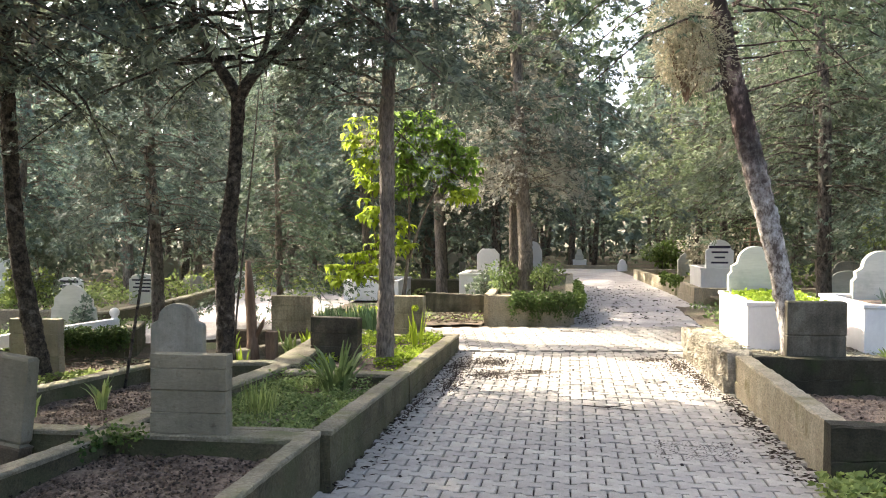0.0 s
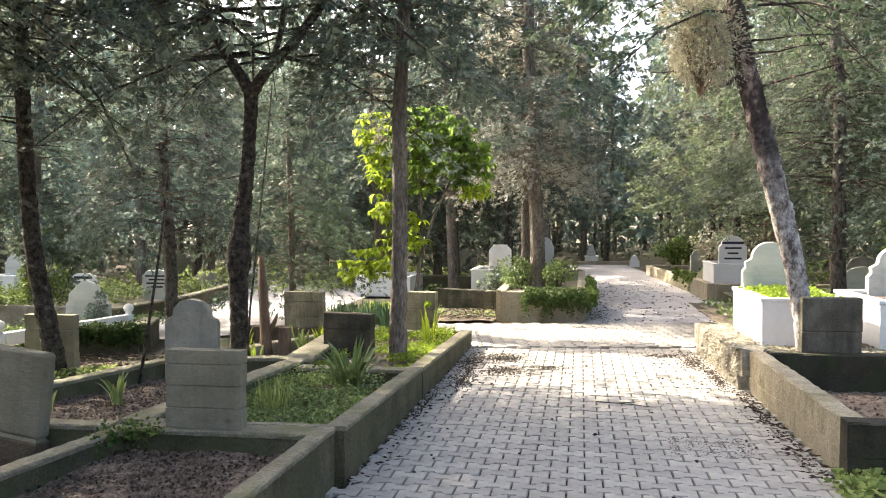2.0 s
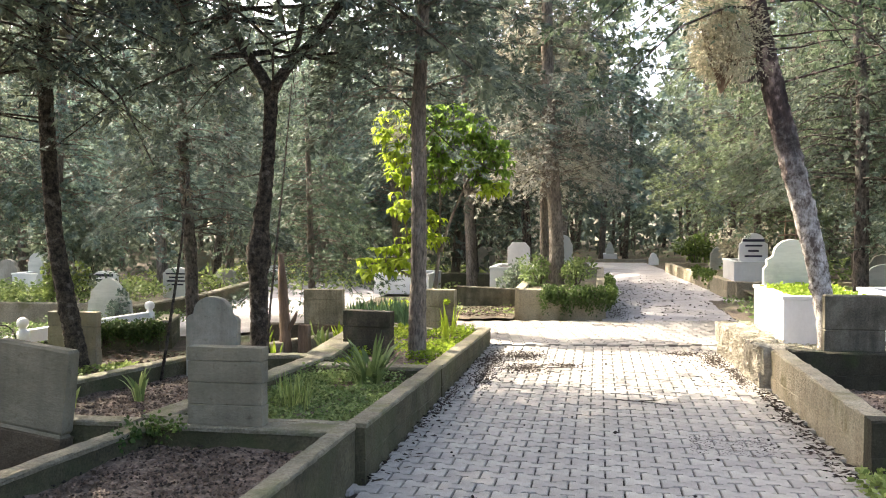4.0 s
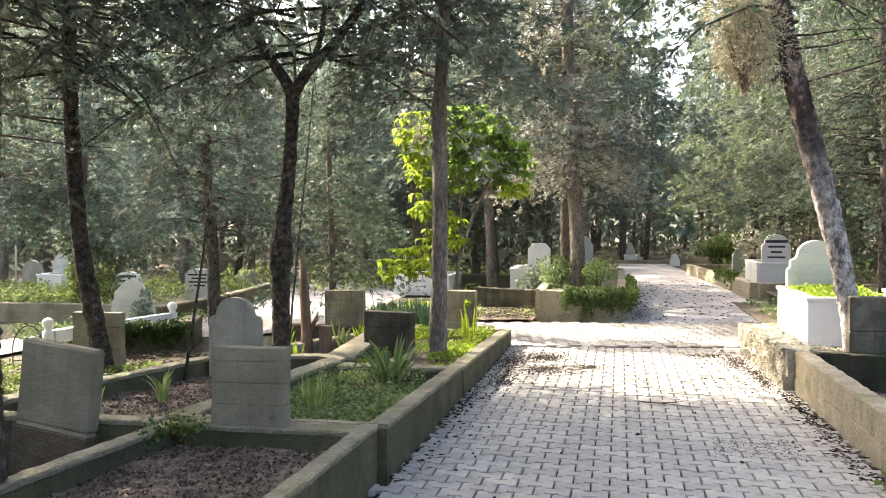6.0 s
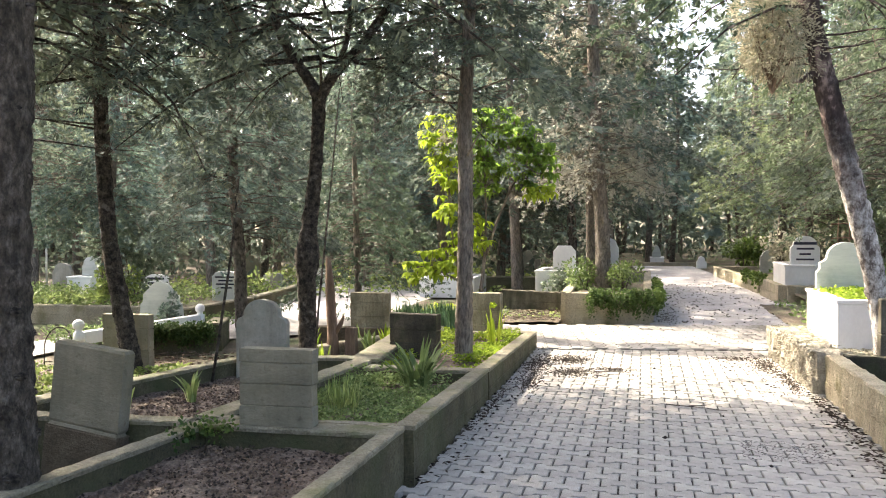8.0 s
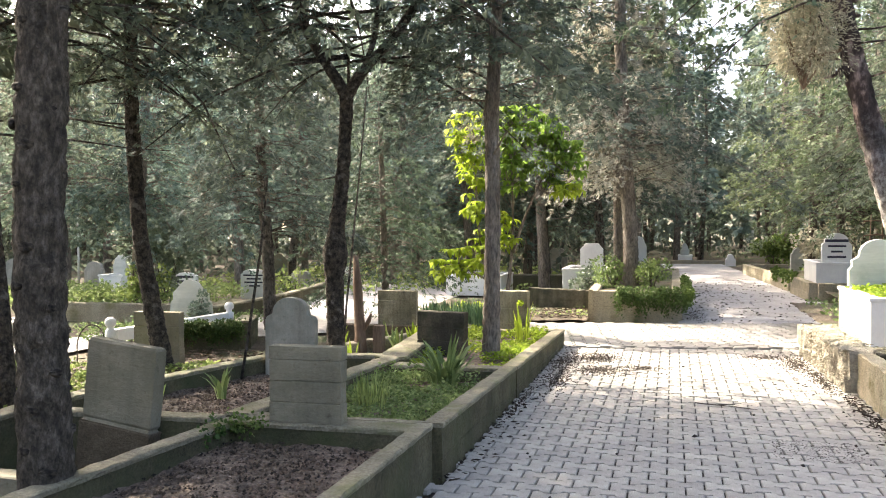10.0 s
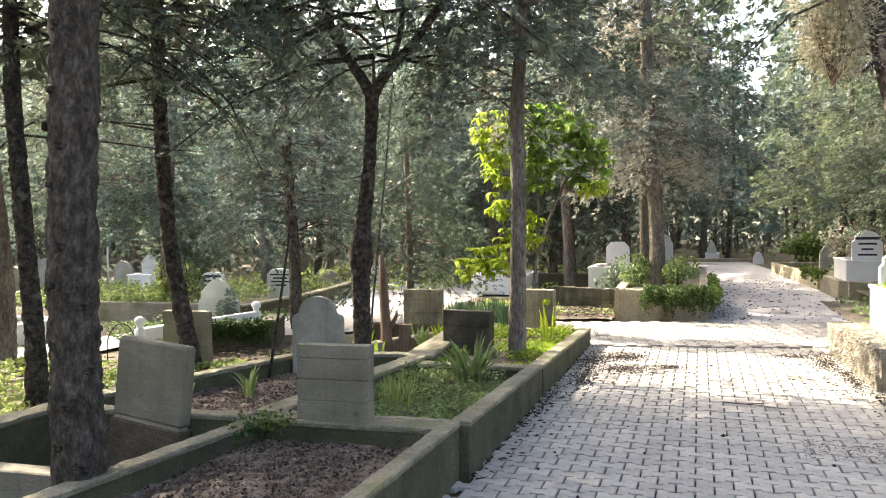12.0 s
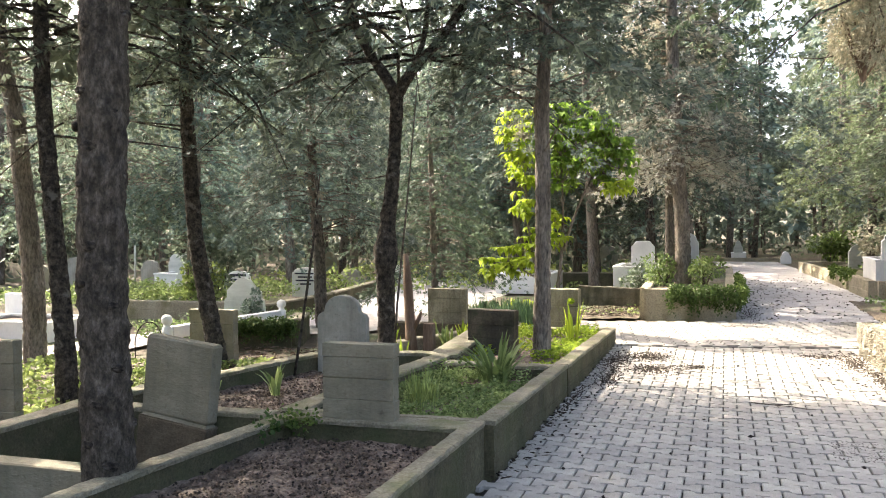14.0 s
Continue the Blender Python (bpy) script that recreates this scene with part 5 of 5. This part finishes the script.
old, tw2 = whorls([(0.45, 0.1, 2.6, 0.42, 0.4, 0.36, 65), (0.85, 0.1, 2.35, 0.26, 0.3, 0.34, 42), (0.20, 0.2, 2.95, 0.30, 0.3, 0.22, 27), (0.15, 0.1, 2.15, 0.2, 0.3, 0.22, 17), (-0.1, 0.3, 2.7, 0.3, 0.3, 0.4, 27)], 6)
stem = Build()
limbs = [((0.02, 0, 0), (0.12, 0, 0.7), (0.28, 0, 1.1), (0.12, 0.1, 2.9), 0.04), ((0.06, 0, 0.4), (-0.2, 0, 0.7), (-0.3, 0, 1.0), (-0.36, 0.05, 2.8), 0.028), ((0.2, 0, 1.1), (0.35, 0.05, 1.7), (0.6, 0.1, 2.2), (0.85, 0.1, 2.5), 0.022),
         ((0.03, 0, 0.55), (-0.2, 0, 0.8), (-0.45, 0, 0.9), (-0.75, 0, 0.95), 0.018)]
lines = []
for a, b, c, d, r in limbs:
    P = np.array([a, b, c, d], float)
    s = np.linspace(0, 1, 12)[:, None]
    line = (1 - s) ** 3 * P[0] + 3 * s * (1 - s) ** 2 * P[1] + 3 * s * s * (1 - s) * P[2] + s ** 3 * P[3]
    stem.tube(line, np.linspace(r, 0.006, 12), 7, 0.05, rngl)
    lines.append(line[3:])
nodes = np.concatenate(lines)
for q in tw1 + tw2:
    p0 = nodes[np.argmin(np.linalg.norm(nodes - q + np.array([0, 0, 0.12]), axis=1))]
    s = np.linspace(0, 1, 4)[:, None]
    stem.tube(p0 + (q - p0) * s + np.array([0, 0, -0.05]) * (s * (1 - s)) * 4, np.linspace(0.006, 0.0025, 4), 4)
part("trunk", stem, BARK_GREY, lime, smooth=True)
part("crown", young, LEAF_LIME, lime, "leaves coloured bright yellow-green as lit")
part("crown", old, LEAF_LIME_SHADED, lime, "hanging leaves coloured darker green for shade")

# stake, stump and a bare stem
stake = Build()
stake.tube([(0, 0, 0), (0.06, 0, 0.35), (0.13, 0, 0.75), (0.19, 0, 1.1), (0.27, 0, 1.75)], [0.013, 0.012, 0.011, 0.009, 0.006], 8, 0.08)
ob = part("wooden_stake", stake, BARK_DARK, smooth=True)
ob.location = (-3.62, 6.6, 0.12)
tagged(ob, "dark leaning wooden stake stuck in mulch", "stake")
stump = Build()
stump.tube([(0, 0, 0), (0, 0, 0.25), (-0.01, 0, 0.45), (-0.03, 0, 0.8), (-0.05, 0, 1.15)], [0.085, 0.06, 0.055, 0.05, 0.03], 12, 0.1)
stump.tube([(0.03, 0, 0.3), (0.10, 0, 0.42), (0.13, 0, 0.5)], [0.03, 0.025, 0.012], 8, 0.1)
ob = part("tree_stump", stump, DEADWOOD, smooth=True)
ob.location = (-3.47, 9.1, -0.05)
tagged(ob, "broken reddish bare wood stump", "stump")
block = worn(block_bm(-0.06, 0.06, -0.05, 0.05, 0, 0.36, 0.01), 0.004, 4)
ob = part("wooden_post", block, DEADWOOD)
ob.location = (-3.27, 9.15, -0.05)
tagged(ob, "short weathered wooden post by a stump", "post")
stem2 = Build()
stem2.tube([(0, 0, 0), (0.05, 0, 0.6), (0.12, 0, 1.2), (0.2, 0, 1.9), (0.27, 0, 2.6)], [0.012, 0.011, 0.010, 0.008, 0.006], 6, 0.05)
ob = part("bare_sapling", stem2, BARK, smooth=True)
ob.location = (-3.02, 7.4, 0.1)
tagged(ob, "thin bare leafless stem beside a forked tree", "sapling")


dry = thing("dry_branch", pose(1.05, 8.15, 2.62), "hanging dead conifer branch with straw-brown sprays", "branch")
bsh, wd = bush(91, 0.42, 0.42, 0.52, 9000, 0.045, 18, 0.13)
part("sprays", bsh, NEEDLE_DRY, dry)
wd.append(Build())
wd[-1].tube([(0, 0, 0.3), (0.12, 0, 0.28), (0.25, -0.02, 0.3), (0.38, -0.02, 0.36)], [0.012, 0.016, 0.018, 0.022], 7, 0.08)
for q in wd:
    part("twig", q, DEADWOOD, dry)


# a thin pole, a wire hoop and a rack of bare sticks
METAL = surface("dull_pale_metal", [(0.3, (0.42, 0.43, 0.40)), (0.7, (0.56, 0.57, 0.54))], 6, 60, rough=0.5, bump=0.1)
pole = Build()
pole.tube([(0, 0, 0), (0.01, 0, 0.8), (0.0, 0, 2.3)], [0.026, 0.024, 0.022], 10)
pole.tube([(0, 0, 2.3), (0, 0, 2.33)], [0.03, 0.012], 10)
ob = part("metal_pole", pole, METAL, smooth=True)
ob.location = (-13.34, 17.0, -0.05)
tagged(ob, "thin pale metal pole standing in weeds", "pole")
hoop = Build()
s = np.linspace(0, np.pi, 15)
hoop.tube(np.stack([-0.17 * np.cos(s), 0.03 * np.sin(s), 0.14 + 0.22 * np.sin(s)], 1), np.full(15, 0.006), 6)
hoop.tube([(-0.17, 0, -0.05), (-0.17, 0, 0.14)], [0.006, 0.006], 6)
hoop.tube([(0.17, 0, -0.05), (0.17, 0, 0.14)], [0.006, 0.006], 6)
ob = part("wire_hoop", hoop, BARK_DARK, smooth=True)
ob.location = (-5.95, 7.7, 0.06)
tagged(ob, "thin dark wire hoop stuck in the weeds", "hoop")
rack = thing("stick_rack", pose(3.38, 16.6, 0.15, 0, 0, 8), "small rack of pale bare sticks among trunks", "rack")
for x, lean in ((-0.12, 0.03), (0.16, -0.02)):
    b = Build()
    b.tube([(x, 0, 0), (x + lean, 0, 0.7), (x + 2 * lean, 0, 1.42)], [0.016, 0.014, 0.010], 7, 0.08)
    part("post", b, DEADWOOD, rack, smooth=True)
for z in (0.75, 1.05, 1.3):
    b = Build()
    b.tube([(-0.2, -0.02, z), (0.02, -0.025, z + 0.02), (0.26, -0.02, z - 0.01)], [0.013, 0.012, 0.009], 6, 0.08)
    part("rail", b, DEADWOOD, rack, smooth=True)


# ---- litter ----
rng = np.random.RandomState(31)


def scatter(n, xs, ys, z, size, mat, label, name="litter", pull=None):
    x, y = rng.uniform(*xs, n), rng.uniform(*ys, n)
    if pull:
        x = xs[0] + (xs[1] - xs[0]) * rng.uniform(0, 1, n) ** pull
    b = Build()
    b.lumps(np.stack([x, y, np.full(n, z) + size * 0.3], 1), size * rng.uniform(0.4, 1.2, n), rng)
    return herb(name, mat, label, b, "litter")


def needles(n, xs, ys, z, length, mat, label, pull=None):
    x, y = rng.uniform(*xs, n), rng.uniform(*ys, n)
    if pull:
        x = xs[0] + (xs[1] - xs[0]) * rng.uniform(0, 1, n) ** pull
    a = rng.uniform(0, 6.28, n)
    b = Build()
    b.leaves(np.stack([x, y, z + rng.uniform(0.002, 0.012, n)], 1), np.stack([np.cos(a), np.sin(a), rng.uniform(-0.05, 0.15, n)], 1), length * rng.uniform(0.5, 1.4, n), length * 0.12, rng)
    return herb("needle_litter", mat, label, b, "litter")


scatter(45, (-1.3, 1.35), (3.2, 10.1), 0.0, 0.016, CONE, "small dark cones scattered over pavers", "cones")
scatter(70, (-1.31, -0.85), (4.6, 10.0), 0.0, 0.016, CONE, "cones gathered along a border", "cones", 2.2)
scatter(40, (1.38, 1.05), (5.5, 9.8), 0.0, 0.016, CONE, "cones gathered along a border", "cones", 2.0)
scatter(150, (0.1, 2.5), (13, 24), 0.0, 0.016, CONE, "cones over the far path", "cones")
scatter(90, (0.1, 0.7), (13, 18), 0.0, 0.016, CONE, "cones beside the ivy border", "cones")
needles(70, (-1.32, -0.7), (6.9, 10.2), 0.0, 0.045, DEBRIS, "brown needle drift on pavers", 1.6)
needles(120, (-1.32, -1.15), (4.6, 7), 0.0, 0.05, DEBRIS, "brown needle drift along a border", 1.8)
needles(160, (1.38, 0.75), (7.6, 10.1), 0.0, 0.045, DEBRIS, "needle drift by crumbling wall", 1.8)
needles(300, (1.40, 1.25), (5.1, 7.6), 0.0, 0.05, DEBRIS, "needle drift by sunlit wall", 1.6)
needles(700, (0.55, 1.1), (5.5, 6.0), 0.0, 0.016, DEBRIS, "thin patch of needles on pavers")
needles(1500, (-2.7, -1.3), (12.75, 14.4), 0.04, 0.06, MULCH, "needles and twigs over bare earth")
needles(450, (0.1, 2.5), (13, 22), 0.0, 0.07, DEBRIS, "needles over the far path")
needles(1300, (1.4, 3.4), (7.86, 8.4), 0.31, 0.07, NEEDLE_DRY, "dry grass litter at a tomb's foot")
needles(500, (1.36, 1.62), (7.9, 9.9), 0.34, 0.07, NEEDLE_DRY, "dry grass litter on a rubble wall")
scatter(3000, (-2.53, -1.49), (2.4, 4.4), 0.205, 0.014, MULCH, "crumbs of soil and cones on a grave", "soil_crumbs")
scatter(900, (-2.6, -1.5), (2.4, 4.4), 0.215, 0.011, CONE, "dark cones lying on grave soil", "cones")
scatter(2600, (-3.95, -2.75), (4.7, 6.8), 0.135, 0.017, MULCH, "reddish crumbs of mulch", "soil_crumbs")
scatter(900, (1.62, 3.2), (5.3, 7.6), 0.05, 0.016, MULCH, "dry pebbles and crumbs in a border", "pebbles")
needles(2600, (-7, -4.2), (4.6, 8.2), -0.04, 0.06, MULCH, "needles over shaded earth")
needles(1500, (-5.4, -3.0), (7.2, 9.0), 0.0, 0.07, MULCH, "needles and twigs between graves")
# drifts of cones, needles and crumbs in heaps
drift = Build()
for cx, cy, sx, sy, n in ((-1.15, 8.9, 0.12, 0.5, 420), (-0.85, 9.3, 0.22, 0.25, 420), (-0.75, 8.5, 0.2, 0.2, 330), (-1.1, 7.9, 0.1, 0.4, 260), (-0.35, 8.75, 0.16, 0.08, 130), (-1.25, 6.9, 0.03, 0.5, 120),
                          (1.15, 9.3, 0.12, 0.35, 330), (1.25, 8.4, 0.07, 0.5, 260), (1.34, 7.0, 0.03, 0.6, 110), (0.9, 9.7, 0.2, 0.12, 160), (0.3, 14.0, 0.12, 0.7, 120)):
    n = int(2.2 * n)
    x, y = rng.normal(cx, 0.6 * sx, n), rng.normal(cy, 0.7 * sy, n)
    ok = (x > -1.31) & (x < 1.37)
    drift.lumps(np.stack([x, y, np.full(n, 0.004)], 1)[ok], (0.0072 * rng.uniform(0.3, 1.5, n))[ok], rng)
herb("debris_drift", DEBRIS, "dark heaps of crumbled needles and cones on pavers", drift, "litter")
for k, (x, y, a, l) in enumerate(((-0.55, 8.5, 15, 0.35), (0.1, 7.1, -20, 0.5), (2.0, 12.95, 4, 1.5), (0.9, 15.0, 30, 0.5))):
    b = Build()
    s = np.linspace(0, 1, 7)[:, None]
    b.tube(s * np.array([l, 0, 0]) + np.random.RandomState(k).normal(0, 0.012, (7, 3)) * np.array([1, 1, 0.2]), np.linspace(0.005, 0.002, 7), 5)
    b.tube(np.array([l * 0.4, 0, 0]) + s * np.array([l * 0.3, l * 0.2, 0.01]), np.linspace(0.006, 0.002, 7), 5)
    ob = part("twig", b, BARK, smooth=True)
    ob.matrix_world = pose(x, y, 0.012, 0, 0, a)
    tagged(ob, "fallen dry twig lying on the pavers", "twig", "fallen twigs")


# ---- pavers ----
def bone(lx, ly, gap, wave=0.016, end=0.006):
    """A waisted paver: its outline, top and sides. Rests in its joints."""
    a, e, w = lx / 2 - end / 2, ly / 2 + wave - gap / 2, ly / 2 - wave - gap / 2
    out = [(-a, -e), (-a * 0.52, -e), (-a * 0.36, -w), (a * 0.36, -w), (a * 0.52, -e), (a, -e), (a, e), (a * 0.52, e), (a * 0.36, w), (-a * 0.36, w), (-a * 0.52, e), (-a, e)]
    n = len(out)
    c = 0.005
    v = [(x * (1 - c / a), y * (1 - c / e), 0.0) for x, y in out] + [(x, y, -0.004) for x, y in out] + [(x, y, -0.03) for x, y in out]
    f = [tuple(range(n))]
    for i in range(n):
        j = (i + 1) % n
        f += [(n + i, n + j, j, i), (2 * n + i, 2 * n + j, n + j, n + i)]
    return v, f


LX, LY = 0.2015, 0.122
bv, bf = bone(LX, LY, 0.0135, end=0.010)
bone_mesh = Build()
bone_mesh.add(bv, bf)
bone_mesh = bone_mesh.mesh("paver")
bone_mesh.materials.append(PAVER)
rest = Build()
rng = np.random.RandomState(12)
bva = np.array(bv)
count = 0
rows = int((10.786 + 7.9) / LY)
for r in range(rows):
    y = 10.786 - LY * (r + 0.5)
    off = (r % 2) * LX / 2
    for c in range(-7, 8):
        x = 0.06 + c * LX + off - LX / 4
        if not -1.36 < x < 1.46 or y > 10.20 + 0.167 * x:
            continue
        z, ti, tj = rng.uniform(-0.003, 0.002), rng.uniform(-0.6, 0.6), rng.uniform(-0.6, 0.6)
        if 3.55 < y < 6.6 and count < 300:
            ob = new("paver", bone_mesh)
            ob.matrix_world = pose(x, y, z, ti, tj, rng.uniform(-0.8, 0.8))
            ob.parent = main_path
            count += 1
        else:
            q = bva + np.array([x, y, z])
            q[:, 2] += bva[:, 0] * math.tan(radians(tj)) + bva[:, 1] * math.tan(radians(ti))
            rest.add(q, bf)
tagged(part("pavers", rest, PAVER_STUFF, main_path), kind="stuff")
cross = Build()
LX2, LY2 = 0.2035, 0.140
bv2, bf2 = bone(LX2, LY2, 0.013, end=0.010)
b2 = np.array(bv2)[:, [1, 0, 2]]
bf2 = [tuple(reversed(f)) for f in bf2]
for c in range(int(9.0 / LY2)):
    x = -3.0 + LY2 * (c + 0.5)
    for r in range(12):
        y = 10.47 + LX2 * (r + 0.5 * (c % 2))
        if y < 12.86:
            q = b2 + np.array([x, y + 0.08, rng.uniform(-0.004, 0.003) + 0.004])
            cross.add(q, bf2)
tagged(part("pavers", cross, PAVER_STUFF, cross_path), kind="stuff")
